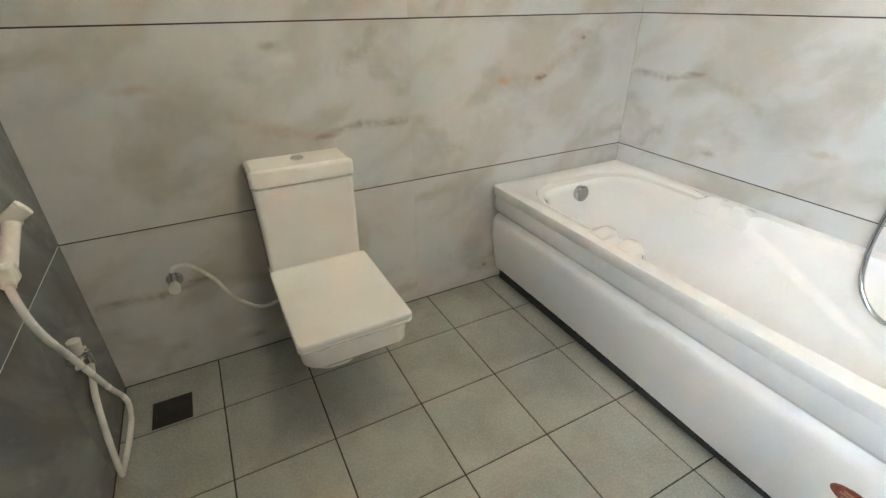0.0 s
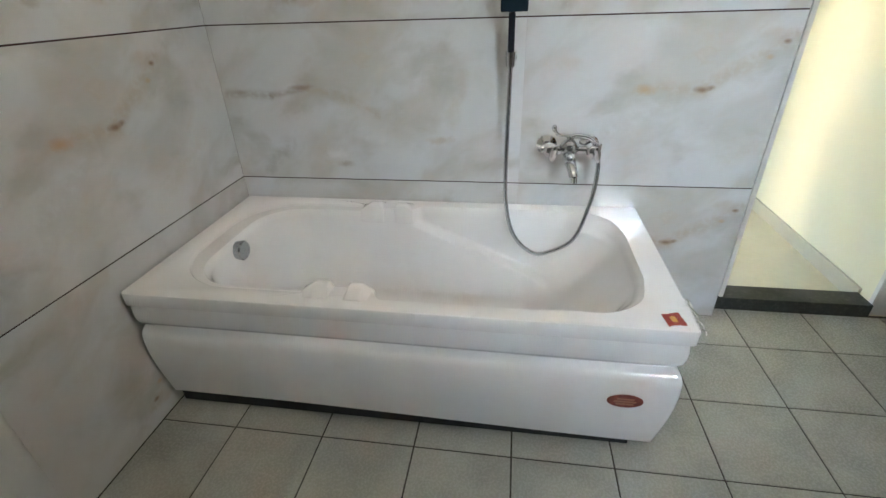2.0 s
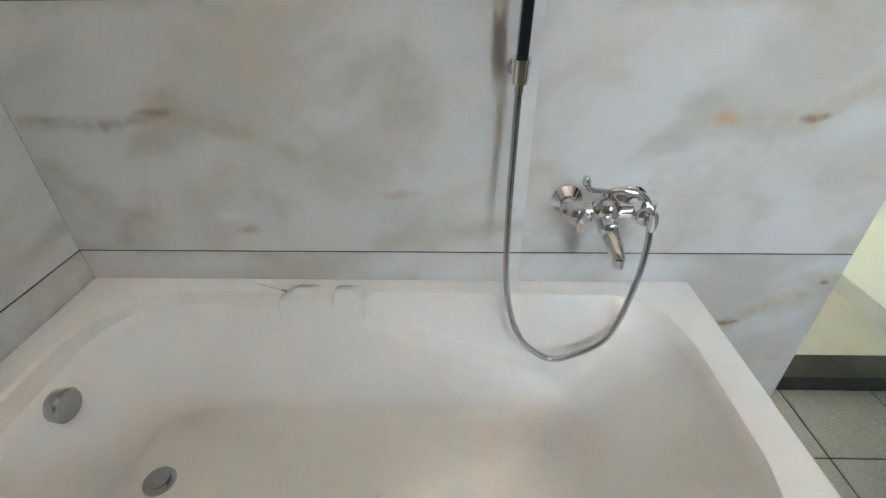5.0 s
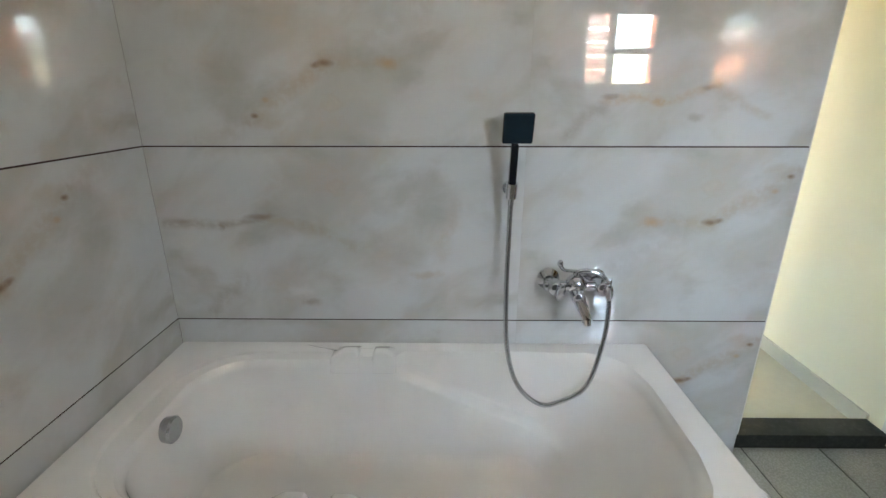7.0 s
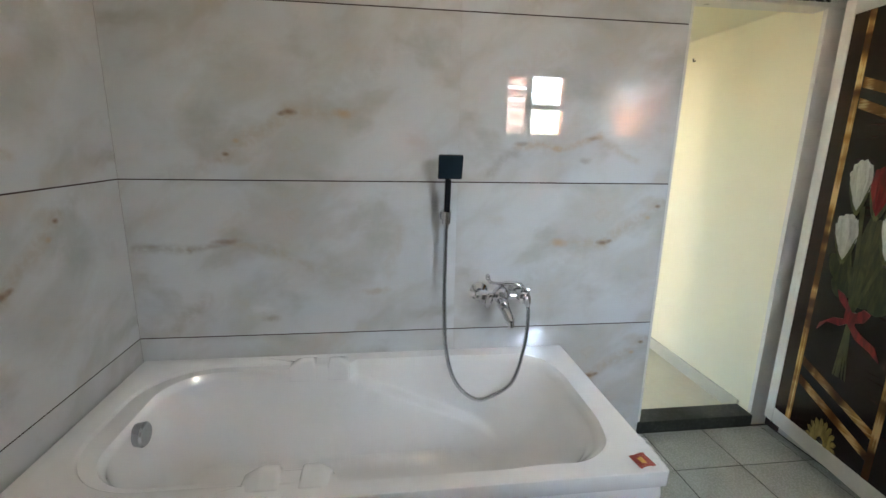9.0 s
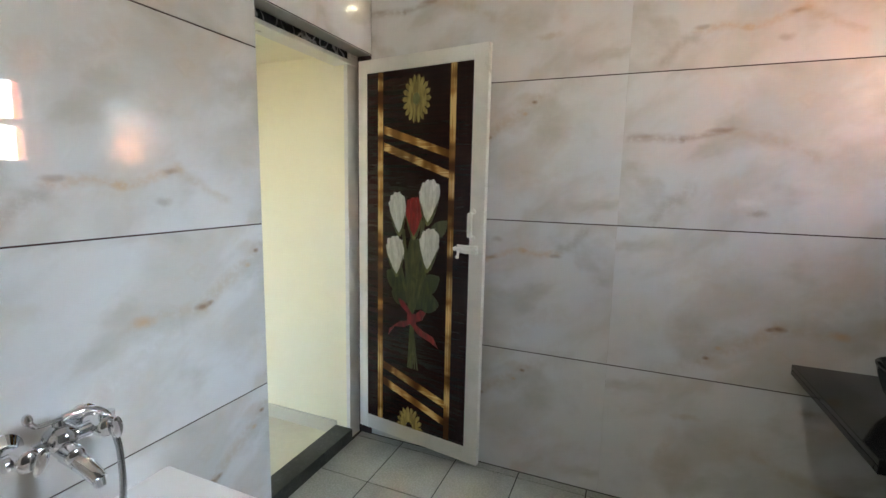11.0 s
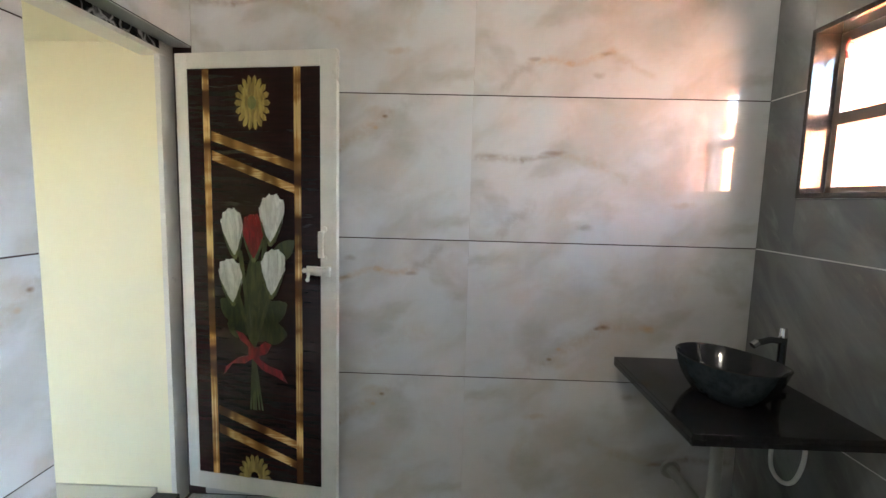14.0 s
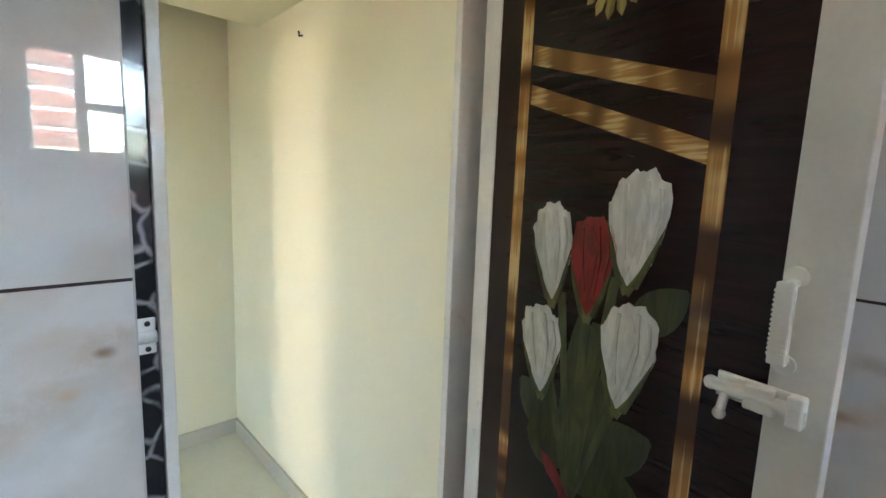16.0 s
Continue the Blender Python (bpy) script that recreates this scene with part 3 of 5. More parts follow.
def bud(cs, cz, w, h, mat, tilt=0.0, seed=0):
    """A closed rose: ragged top, pointed foot, folded petals and green sepals."""
    w, h = w * 0.97, h * 0.94
    rng = random.Random(seed)
    prof = [(-0.22, -0.5), (-0.62, -0.28), (-0.92, 0.02), (-1.02, 0.24), (-0.86, 0.30), (-0.78, 0.43), (-0.42, 0.46), (-0.22, 0.52), (0.12, 0.50), (0.36, 0.53),
            (0.55, 0.45), (0.84, 0.42), (1.0, 0.22), (0.93, 0.0), (0.66, -0.28), (0.24, -0.5)]

    def place(p, k=1.0):
        a, b = p[0] * w * k, p[1] * h * k
        return cs + a + tilt * b, cz + b
    rim = []
    for a, b in zip(prof, prof[1:] + prof[:1]):
        ruffle = 1.0 if a[1] > 0.1 else 0.25
        for k in (0.0, 0.34, 0.67):
            p = (a[0] + (b[0] - a[0]) * k, a[1] + (b[1] - a[1]) * k)
            rim.append((p[0] * (1 + rng.uniform(-0.05, 0.07) * ruffle), p[1] + rng.uniform(-0.014, 0.018) * ruffle))
    decal("rose_bud", [place(p) for p in rim], -0.0006, mat, "printed rose bud")
    fold = [(-0.45, -0.40), (-0.55, 0.1), (-0.35, 0.38), (0.0, 0.40), (0.30, 0.22), (0.12, -0.15), (-0.1, -0.44)]
    decal("petal_fold", [place(p) for p in fold], 0.0006, mat, "", 0.002)
    fold = [(0.05, -0.45), (0.30, -0.05), (0.72, 0.26), (0.84, 0.05), (0.55, -0.30)]
    decal("petal_fold", [place(p) for p in fold], 0.0002, mat, "", 0.002)
    crease = red_petal if mat is red_petal else petal_shade
    for pts in ([(-0.50, 0.40), (-0.42, 0.12), (-0.20, -0.28), (-0.13, -0.27), (-0.33, 0.12), (-0.38, 0.40)],
                [(0.20, 0.44), (0.34, 0.10), (0.22, -0.30), (0.29, -0.28), (0.44, 0.10), (0.30, 0.43)],
                [(0.62, 0.38), (0.74, 0.16), (0.60, -0.12), (0.66, -0.11), (0.82, 0.16), (0.70, 0.37)]):
        decal("petal_crease", [place(p) for p in pts], 0.0032, crease)
    for side in (-1, 1):
        decal("sepal", [place((side * 0.98, 0.06)), place((side * 0.72, -0.24)), place((side * 0.34, -0.52)), place((side * 0.16, -0.50)), place((side * 0.56, -0.22))], 0.0014, stem_green)
        decal("sepal", [place((side * 0.75, -0.16)), place((side * 0.5, -0.36)), place((side * 0.1, -0.60)), place((side * -0.1, -0.56)), place((side * 0.22, -0.42))], 0.001, sepal_green)


bud(0.278, 1.20, 0.050, 0.19, red_petal, 0, 5)
bud(0.185, 1.215, 0.050, 0.20, white_petal, -0.08, 1)
bud(0.358, 1.275, 0.056, 0.20, white_petal, 0.05, 2)
bud(0.172, 1.01, 0.054, 0.19, white_petal, -0.08, 3)
bud(0.362, 1.055, 0.054, 0.20, white_petal, 0.08, 4)
for pts in ([(0.265, 0.72), (0.21, 0.76), (0.19, 0.80), (0.225, 0.79), (0.275, 0.73)], [(0.265, 0.70), (0.20, 0.685), (0.14, 0.64), (0.13, 0.605), (0.17, 0.655), (0.23, 0.66), (0.275, 0.69)],
            [(0.27, 0.715), (0.32, 0.76), (0.35, 0.75), (0.33, 0.71), (0.28, 0.69)], [(0.27, 0.70), (0.33, 0.66), (0.39, 0.64), (0.42, 0.59), (0.37, 0.615), (0.31, 0.635), (0.26, 0.685)],
            [(0.245, 0.685), (0.245, 0.73), (0.29, 0.735), (0.295, 0.68)]):
    decal("ribbon", pts, -0.0004, ribbon_red, "printed red ribbon")

# pull handle and tower bolt on the closing stile
HS = S0 + 0.586
bm = bmesh.new()
for z in (1.125, 1.240):
    cyl(bm, (HS, F * 0.0, z), (HS, F * 0.006, z), 0.013, n=20)
handle = part("door_handle", bm, white_plastic, door_leaf, "white plastic pull handle with a ribbed grip")
part("grip", boxes(((HS - 0.011, F * 0.022, 1.130), (HS + 0.009, F * 0.034, 1.235)), ((HS - 0.006, F * 0.004, 1.228), (HS + 0.006, F * 0.030, 1.236)),
                   ((HS - 0.006, F * 0.004, 1.129), (HS + 0.006, F * 0.030, 1.137)), bevel=0.002), white_plastic, handle)
for k in range(14):
    z = 1.142 + k * 0.0062
    part("rib", boxes(((HS - 0.0112, F * 0.034, z), (HS + 0.008, F * 0.0355, z + 0.0035))), white_plastic, handle)
bm = boxes(((HS - 0.075, F * 0.0, 1.055), (HS + 0.030, F * 0.006, 1.092)), ((HS + 0.014, F * 0.004, 1.053), (HS + 0.032, F * 0.024, 1.094)),
           ((HS - 0.035, F * 0.004, 1.056), (HS + 0.0, F * 0.022, 1.091)), bevel=0.003)
bolt = part("tower_bolt", bm, white_plastic, door_leaf, "white plastic tower bolt")
bm = cyl(bmesh.new(), (HS - 0.078, F * 0.014, 1.074), (HS + 0.026, F * 0.014, 1.074), 0.009)
ball(bm, (HS - 0.078, F * 0.014, 1.074), 0.010)
part("bolt_rod", bm, white_plastic, bolt, smooth=True)
bm = cyl(bmesh.new(), (HS - 0.058, F * 0.014, 1.072), (HS - 0.058, F * 0.028, 1.040), 0.006)
ball(bm, (HS - 0.058, F * 0.028, 1.040), 0.0085)
part("bolt_knob", bm, white_plastic, bolt, smooth=True)
for z in (0.35, 1.0, 1.65):
    part("hinge", cyl(bmesh.new(), (0.004, F * -0.034, z - 0.05), (0.004, F * -0.034, z + 0.05), 0.007), chrome, door_leaf)

# ---- window ----
WD = 0.085                    # depth of the granite reveal to the frame
window = tagged(new("window_1"), "small window with two panes and glass louvres in a dark granite surround", "window", "", "structure")
g = 0.018
bm = boxes(((X0 - WD, WY0, WZ0), (X0 + 0.006, WY0 + g, WZ1)), ((X0 - WD, WY1 - g, WZ0), (X0 + 0.006, WY1, WZ1)),
           ((X0 - WD, WY0 + g, WZ0), (X0 + 0.006, WY1 - g, WZ0 + g)), ((X0 - WD, WY0 + g, WZ1 - g), (X0 + 0.006, WY1 - g, WZ1)), bevel=0.0015)
part("granite_surround", bm, dark_granite("polished_surround_granite", (0.03, 0.026, 0.024), 0.07), window, "polished dark granite surround")
ya, yb, za, zb, xf = WY0 + g, WY1 - g, WZ0 + g, WZ1 - g, X0 - WD
ym = ya + (yb - ya) * 0.62    # mullion between the panes and the louvres
zm = za + (zb - za) * 0.47
fw = 0.034
bm = boxes(((xf - 0.05, ya, za), (xf, ya + fw * 0.7, zb)), ((xf - 0.05, yb - fw * 0.6, za), (xf, yb, zb)), ((xf - 0.05, ya, za), (xf, yb, za + fw * 0.7)),
           ((xf - 0.05, ya, zb - fw), (xf, yb, zb)), ((xf - 0.05, ym - fw * 0.7, za), (xf + 0.003, ym + fw * 0.7, zb)), ((xf - 0.05, ya, zm - fw * 0.6), (xf + 0.003, ym, zm + fw * 0.6)))
part("window_frame", bm, brown_frame, window, "brown window frame")
for z0, z1 in ((za + fw * 0.7, zm - fw * 0.6), (zm + fw * 0.6, zb - fw)):
    ob = part("pane", boxes(((xf - 0.027, ya + fw * 0.7, z0), (xf - 0.023, ym - fw * 0.7, z1))), pane_glass, window)
    ob.visible_shadow = False
for k in range(5):
    z = za + fw * 0.7 + (k + 0.55) * (zb - za - fw * 1.7) / 5
    bm = boxes(((-0.058, ym + fw * 0.75, -0.003), (0.058, yb - fw * 0.65, 0.003)))
    ob = part("louvre", bm, louvre_glass, window, "frosted glass louvre")
    ob.matrix_local = pose(xf - 0.03, 0, z, 0, 52, 0)
    ob.visible_shadow = False
bm = tube(bmesh.new(), catmull([(xf + 0.01, ya + 0.045, zb - 0.03), (xf + 0.02, ya + 0.05, zb - 0.05), (xf + 0.012, ya + 0.04, zb - 0.07), (xf + 0.014, ya + 0.05, zb - 0.095)], 6), 0.005, 8)
part("tied_cord", bm, red_label, window, "knotted red cord", True)

# outside reveal of the window and what can be seen through it
bm = boxes(((X0 - 0.30, WY0 - 0.1, WZ0 - 0.1), (X0 - 0.202, WY0 + 0.004, WZ1 + 0.1)), ((X0 - 0.30, WY1 - 0.004, WZ0 - 0.1), (X0 - 0.202, WY1 + 0.1, WZ1 + 0.1)),
           ((X0 - 0.30, WY0 + 0.004, WZ1 - 0.004), (X0 - 0.202, WY1 - 0.004, WZ1 + 0.1)), ((X0 - 0.25, WY0 + 0.004, WZ0 - 0.1), (X0 - 0.202, WY1 - 0.004, WZ0 + 0.004)),
           ((X0 - 0.202, WY0 - 0.01, WZ0 + 0.012), (X0 - 0.137, WY0 + 0.012, WZ1 - 0.012)), ((X0 - 0.202, WY1 - 0.012, WZ0 + 0.012), (X0 - 0.137, WY1 + 0.01, WZ1 - 0.012)),
           ((X0 - 0.202, WY0 - 0.01, WZ1 - 0.012), (X0 - 0.137, WY1 + 0.01, WZ1 + 0.01)), ((X0 - 0.202, WY0 - 0.01, WZ0 - 0.01), (X0 - 0.137, WY1 + 0.01, WZ0 + 0.012)))
structure("window_hood", bm, paint("hood_paint", (0.66, 0.25, 0.12), 0.8), "orange painted masonry hood round the window outside", "window hood")
house = thing("neighbouring_house", "orange painted house across a narrow yard", "house", (-4.0, 2.9, -3))
part("wall", boxes(((-4.5, -1.9, 0), (3.05, 3.0, 5.1))), paint("bright_orange_paint", (0.88, 0.40, 0.21), 0.8), house)
part("roof", boxes(((-4.7, -2.0, 5.1), (3.08, 3.2, 5.22))), plaster, house, "flat concrete roof slab")
structure("ground", boxes(((-400, -400, -3.2), (400, 400, -3.0))), earth, "dry open ground outside", "ground")
tree = thing("tree", "green leafy tree in the open beyond the window", "tree", (-14, -4.0, -3))
bm = bmesh.new()
tube(bm, catmull([(0, 0, 0), (0.1, 0.05, 1.5), (0.0, 0.2, 3.0), (0.1, 0.2, 4.2)], 4), 0.14, 8)
for k in range(6):
    a = k * 1.05
    tube(bm, catmull([(0.05, 0.2, 2.3 + 0.2 * k), (0.7 * math.cos(a), 0.7 * math.sin(a), 3.0 + 0.2 * k), (1.3 * math.cos(a), 1.3 * math.sin(a), 3.4 + 0.25 * k)], 4), 0.045, 6)
part("trunk", bm, bark, tree)
rng = random.Random(3)
bm = bmesh.new()
for k in range(1400):
    c = Vector((rng.gauss(0, 0.85), rng.gauss(0.1, 0.85), 3.7 + rng.gauss(0, 0.65)))
    q = Euler((rng.uniform(0, 6), rng.uniform(0, 6), rng.uniform(0, 6))).to_matrix()
    vs = [bm.verts.new(c + q @ Vector(p)) for p in ((-0.13, 0, 0), (0, -0.05, 0.02), (0.13, 0, 0), (0, 0.05, 0.02))]
    bm.faces.new(vs)
part("crown", bm, leaf_foliage, tree)

# ---- ceiling light ----
light = thing("ceiling_light", "small twin-bulb ceiling light, switched on", "ceiling light", (0.65, 0.40, H))
part("base", cyl(bmesh.new(), (0, 0, -0.02), (0, 0, 0.0), 0.07), white_plastic, light)
part("bulb", ball(bmesh.new(), (0.045, 0, -0.04), 0.0125, u=10, v=6), bulb_glow, light, "glowing bulb", True)
part("bulb", ball(bmesh.new(), (-0.045, 0, -0.04), 0.0125, 1.5, u=10, v=6), bulb_glow, light, "glowing bulb", True)

# ---- bathtub ----
BX0, BX1, BY0, BY1, BZ = 1.052, X1 - 0.004, -0.045, 1.612, 0.51
tub = thing("bathtub", "white acrylic bathtub with a moulded apron, standing in the corner", "bathtub")
R = lambda x0, x1, y0, y1, r, z: [(x, y, z) for x, y in round_rect(x0, x1, y0, y1, r)]
# inside: a shallow shelf round the foot end, a flat block on each side with a hand hold,
# and behind it slanting arm rests; the head end in the south leans back
CX = (BX0 + BX1) / 2


def step(t):
    t = min(1.0, max(0.0, t))
    return t * t * (3 - 2 * t)


def inside(d, front, back, south, north, r):
    out = []
    for x, y in round_rect(BX0 + front, BX1 - back, BY0 + south, BY1 - north, r):
        z = BZ - d
        side = step((abs(x - CX) - 0.16) / 0.06)
        line = 0.452 - 0.217 * max(0.0, 0.83 - y) / 0.53
        wide = step((0.848 - y) / 0.04) * step((y - 0.10) / 0.30) * step((z - line + 0.012) / 0.024)
        x += math.copysign(0.040 * wide * side, x - CX)
        if d < 0.06:
            south_rim = step((0.45 - y) / 0.3)
            x += math.copysign(0.036 * south_rim * side * (1 - d / 0.06), x - CX) * (1 - wide)
        out.append((x, y, z))
    return out


def shelf_ring(d, front, back, lip, north, r):
    """The rim's inner edge: it runs round the shelf north of the hand holds and along the basin's own edge elsewhere."""
    outer = round_rect(BX0 + front, BX1 - back, BY0 + 0.242 - r, BY1 - north, r)
    inn = inside(0.0, 0.092, 0.095, 0.086, 0.140, 0.17)
    out = []
    for (x, y), (a, b, c) in zip(outer, inn):
        k = step((b - 0.98) / 0.07)
        a += math.copysign(lip, a - CX) * (1 - k)
        b -= lip * step((0.3 - b) / 0.2)
        out.append((a + (x - a) * k, b + (y - b) * k, c + (BZ - d - c) * k))
    return out


rings = [R(BX0 + 0.004, BX1, BY0 + 0.004, BY1, 0.010, BZ), R(BX0 + 0.03, BX1 - 0.012, BY0 + 0.03, BY1 - 0.02, 0.03, BZ)]
rings += [shelf_ring(0.0, 0.066, 0.050, 0.009, 0.070, 0.24), shelf_ring(0.003, 0.070, 0.054, 0.006, 0.074, 0.236), shelf_ring(0.011, 0.074, 0.058, 0.003, 0.078, 0.232)]
top = [(0.0, 0.0), (0.004, 0.0015), (0.010, 0.005), (0.02, 0.009), (0.034, 0.012)]
for d, i in top:
    rings.append([(x, y, z - 0.011 * step((y - 0.98) / 0.07) * (1 - d / 0.034)) for x, y, z in inside(d, 0.092 + i, 0.095 + i, 0.086 + i * 1.5, 0.140 + i, 0.17)])
for k in range(1, 61):
    t = k / 60
    rings.append(inside(0.034 + 0.326 * t, 0.104 + 0.055 * t, 0.107 + 0.045 * t, 0.104 + 0.272 * t ** 1.15, 0.152 + 0.02 * t, 0.17 - 0.02 * t))
for d, i, r in ((0.374, 0.012, 0.155), (0.384, 0.032, 0.14), (0.389, 0.06, 0.12), (0.391, 0.11, 0.08)):
    rings.append(inside(d, 0.159 + i, 0.152 + i, 0.376 + 1.6 * i, 0.172 + 0.7 * i, r))
bm = loft(bmesh.new(), rings, cap_last=True)
bmesh.ops.recalc_face_normals(bm, faces=bm.faces)
if sum(f.normal.z * f.calc_area() for f in bm.faces) < 0:
    bmesh.ops.reverse_faces(bm, faces=bm.faces)
basin = part("basin", bm, white_acrylic, tub, "", True)
# apron: lip, groove, moulding and a bulging skirt
prof = [(0.004, 0.0), (0.0012, 0.0012), (0.0, 0.004), (0.0, 0.042), (0.002, 0.045), (0.013, 0.046), (0.015, 0.049), (0.012, 0.060), (0.0095, 0.078), (0.010, 0.098), (0.014, 0.116), (0.024, 0.132),
        (0.034, 0.140), (0.036, 0.145), (0.030, 0.149), (0.018, 0.154), (0.010, 0.163), (0.005, 0.178), (0.003, 0.20), (0.003, 0.23), (0.006, 0.27), (0.011, 0.31), (0.019, 0.355), (0.028, 0.40), (0.036, 0.440), (0.039, 0.442)]
rings = [[(x, y, z - 0.055 * d * step((1.3 - y) / 1.3)) for x, y, z in R(BX0 + i, BX1, BY0 + i * 0.7, BY1, 0.012, BZ - d)] for i, d in prof]
bm = loft(bmesh.new(), rings)
bmesh.ops.recalc_face_normals(bm, faces=bm.faces)
part("apron", bm, white_acrylic, tub, "white moulded apron panel", True)
# black block added so the gap below the apron reads as deep shade
part("gap_shade_block", boxes(((BX0 + 0.06, BY0 + 0.09, 0.0), (BX1 - 0.01, BY1 - 0.01, 0.10))), void_black, tub, "black block standing in for the shaded gap under the apron")


def grip_block(y0, y1, lo, hi, height, slope0, slope1):
    """A moulded block on the rim's inner edge: slanting ends, flat top, an inner face that runs down into the basin."""
    bm = bmesh.new()
    rings = []
    for y, h in ((y0, -0.004), (y0 + slope0, height), (y1 - slope1, height), (y1, -0.004)):
        rings.append([(lo, y, BZ - 0.03), (lo, y, BZ + h * 0.12 - 0.002), (lo + (hi - lo) * 0.55, y, BZ + h), (lo + (hi - lo) * 0.84, y, BZ + h * 0.9), (hi, y, BZ - 0.055)])
    loft(bm, rings, True, True)
    bmesh.ops.recalc_face_normals(bm, faces=bm.faces)
    bmesh.ops.bevel(bm, geom=list(bm.edges), offset=0.006, segments=3, affect="EDGES", profile=0.5)
    return bm


for lo, hi in ((BX0 + 0.036, BX0 + 0.122), (BX1 - 0.024, BX1 - 0.114)):
    part("hand_grip", grip_block(0.838, 0.920, lo, hi, 0.022, 0.034, 0.008), white_acrylic, tub, "moulded hand grip", True)
    part("hand_grip", grip_block(0.962, 1.062, lo, hi, 0.026, 0.010, 0.046), white_acrylic, tub, "moulded hand grip", True)
    part("grip_slot", boxes(((min(lo, hi) + 0.02, 0.905, BZ - 0.05), (max(lo, hi) - 0.012, 0.975, BZ + 0.002)), bevel=0.006), white_acrylic, tub)
ov = Vector((1.440, BY1 - 0.154, 0.453))
bm = cyl(bmesh.new(), ov + Vector((0, 0.004, 0)), ov - Vector((0, 0.020, 0)), 0.035, 0.038, 36)
cyl(bm, ov - Vector((0, 0.0198, 0)), ov - Vector((0, 0.026, 0)), 0.038, 0.033, 36)
overflow = part("overflow_knob", bm, chrome_satin, tub, "round chrome overflow knob", True)
part("drain", cyl(bmesh.new(), (1.464, 1.365, BZ - 0.394), (1.464, 1.365, BZ - 0.384), 0.042, 0.038, 32), dull_chrome, tub, "round chrome drain")
part("drain_plug", cyl(bmesh.new(), (1.464, 1.365, BZ - 0.383), (1.464, 1.365, BZ - 0.374), 0.027, 0.029, 28), chrome_satin, tub)
ell = [(0.05 * math.cos(t), 0.026 * math.sin(t)) for t in (2 * math.pi * k / 40 for k in range(40))]
bm = loft(bmesh.new(), [[(0.004, a, b) for a, b in ell], [(-0.003, a, b) for a, b in ell], [(-0.004, a * 0.94, b * 0.9) for a, b in ell]], cap_last=True)
bmesh.ops.recalc_face_normals(bm, faces=bm.faces)
badge = part("badge", bm, red_badge, tub, "oval dark red badge")
badge.matrix_local = pose(BX0 + 0.005, 0.100, 0.246, 0, -4, 0)
for k, z in enumerate((0.010, 0.0, -0.010)):
    part("print_bar", boxes(((-0.0055, -0.03 + 0.006 * abs(k - 1), z - 0.0028), (-0.0035, 0.03 - 0.006 * abs(k - 1), z + 0.0028))), badge_gold, badge)
sticker = part("sticker", boxes(((-0.026, -0.023, 0), (0.026, 0.023, 0.0008))), red_label, tub, "small red and gold paper label")
sticker.matrix_local = pose(1.096, 0.012, BZ + 0.0015, 0, 0, 8)
part("print_mark", boxes(((-0.012, -0.006, 0.0008), (0.012, 0.008, 0.0014)), bevel=0.0003), label_gold, sticker)
# torn packing film left on the corner
rng = random.Random(8)
bm = bmesh.new()
vs = {}
for i in range(15):
    for j in range(9):
        x, y = BX0 - 0.004 + 0.14 * i / 14, BY0 - 0.012 + 0.085 * j / 8
        if (i > 9 and j > 3 + rng.random() * 3) or (j > 7 and i > 5):
            continue
        vs[i, j] = bm.verts.new((x + rng.uniform(-0.003, 0.003), y + rng.uniform(-0.003, 0.003), BZ + 0.004 + rng.uniform(0, 0.006) - (0.012 if i == 0 or j == 0 else 0)))
for i in range(14):
    for j in range(8):
        q = [vs.get(k) for k in ((i, j), (i + 1, j), (i + 1, j + 1), (i, j + 1))]
        if all(q):
            bm.faces.new(q)
ob = part("packing_film", bm, film, tub, "torn clear packing film")
ob.visible_shadow = False

# ---- bath mixer and hand shower ----
MY, MZ = 0.243, 0.757
mixer = thing("bath_mixer", "chrome wall-mounted bath mixer with two handles and a spout", "tap")
for y in (0.322, 0.166):
    bm = cyl(bmesh.new(), (X1, y, MZ + 0.004), (X1 - 0.006, y, MZ + 0.004), 0.038, 0.038, 32)
    cyl(bm, (X1 - 0.006, y, MZ + 0.004), (X1 - 0.024, y, MZ + 0.004), 0.038, 0.020, 32)
    cyl(bm, (X1 - 0.02, y, MZ + 0.004), (X1 - 0.052, y, MZ), 0.016)
    part("flange", bm, chrome, mixer, "", True)
bm = cyl(bmesh.new(), (X1 - 0.055, 0.345, MZ), (X1 - 0.055, 0.145, MZ), 0.0175, 0.0175, 24)
ball(bm, (X1 - 0.060, MY, MZ + 0.008), 0.034, 0.95, 1.05, 1.0, 24, 14)
cyl(bm, (X1 - 0.058, MY, MZ + 0.03), (X1 - 0.058, MY, MZ + 0.052), 0.013, 0.011)
part("body", bm, chrome, mixer, "", True)
for y, lean in ((0.314, 10), (0.160, -10)):
    bm = cyl(bmesh.new(), (X1 - 0.055, y, MZ), (X1 - 0.088, y, MZ), 0.026, 0.023, 28)
    ball(bm, (X1 - 0.086, y, MZ), 0.024, 0.45, 1, 1, 24, 12)
    h = part("handle", bm, chrome, mixer, "", True)
    bm = ball(bmesh.new(), (0, 0, 0), 0.034, 0.24, 0.42, 1.0, 20, 14)
    lever = part("lever", bm, chrome, h, "curved chrome lever", True)
    lever.matrix_local = pose(X1 - 0.104, y - 0.012, MZ - 0.004, lean, -14, 0)
bm = cyl(bmesh.new(), (X1 - 0.07, MY, MZ - 0.012), (X1 - 0.112, MY, MZ - 0.022), 0.023, 0.021, 28)
ball(bm, (X1 - 0.110, MY, MZ - 0.0215), 0.0212, 0.5, 1, 1, 24, 12)
part("spout_collar", bm, chrome, mixer, "", True)
bm = bmesh.new()
rings = []
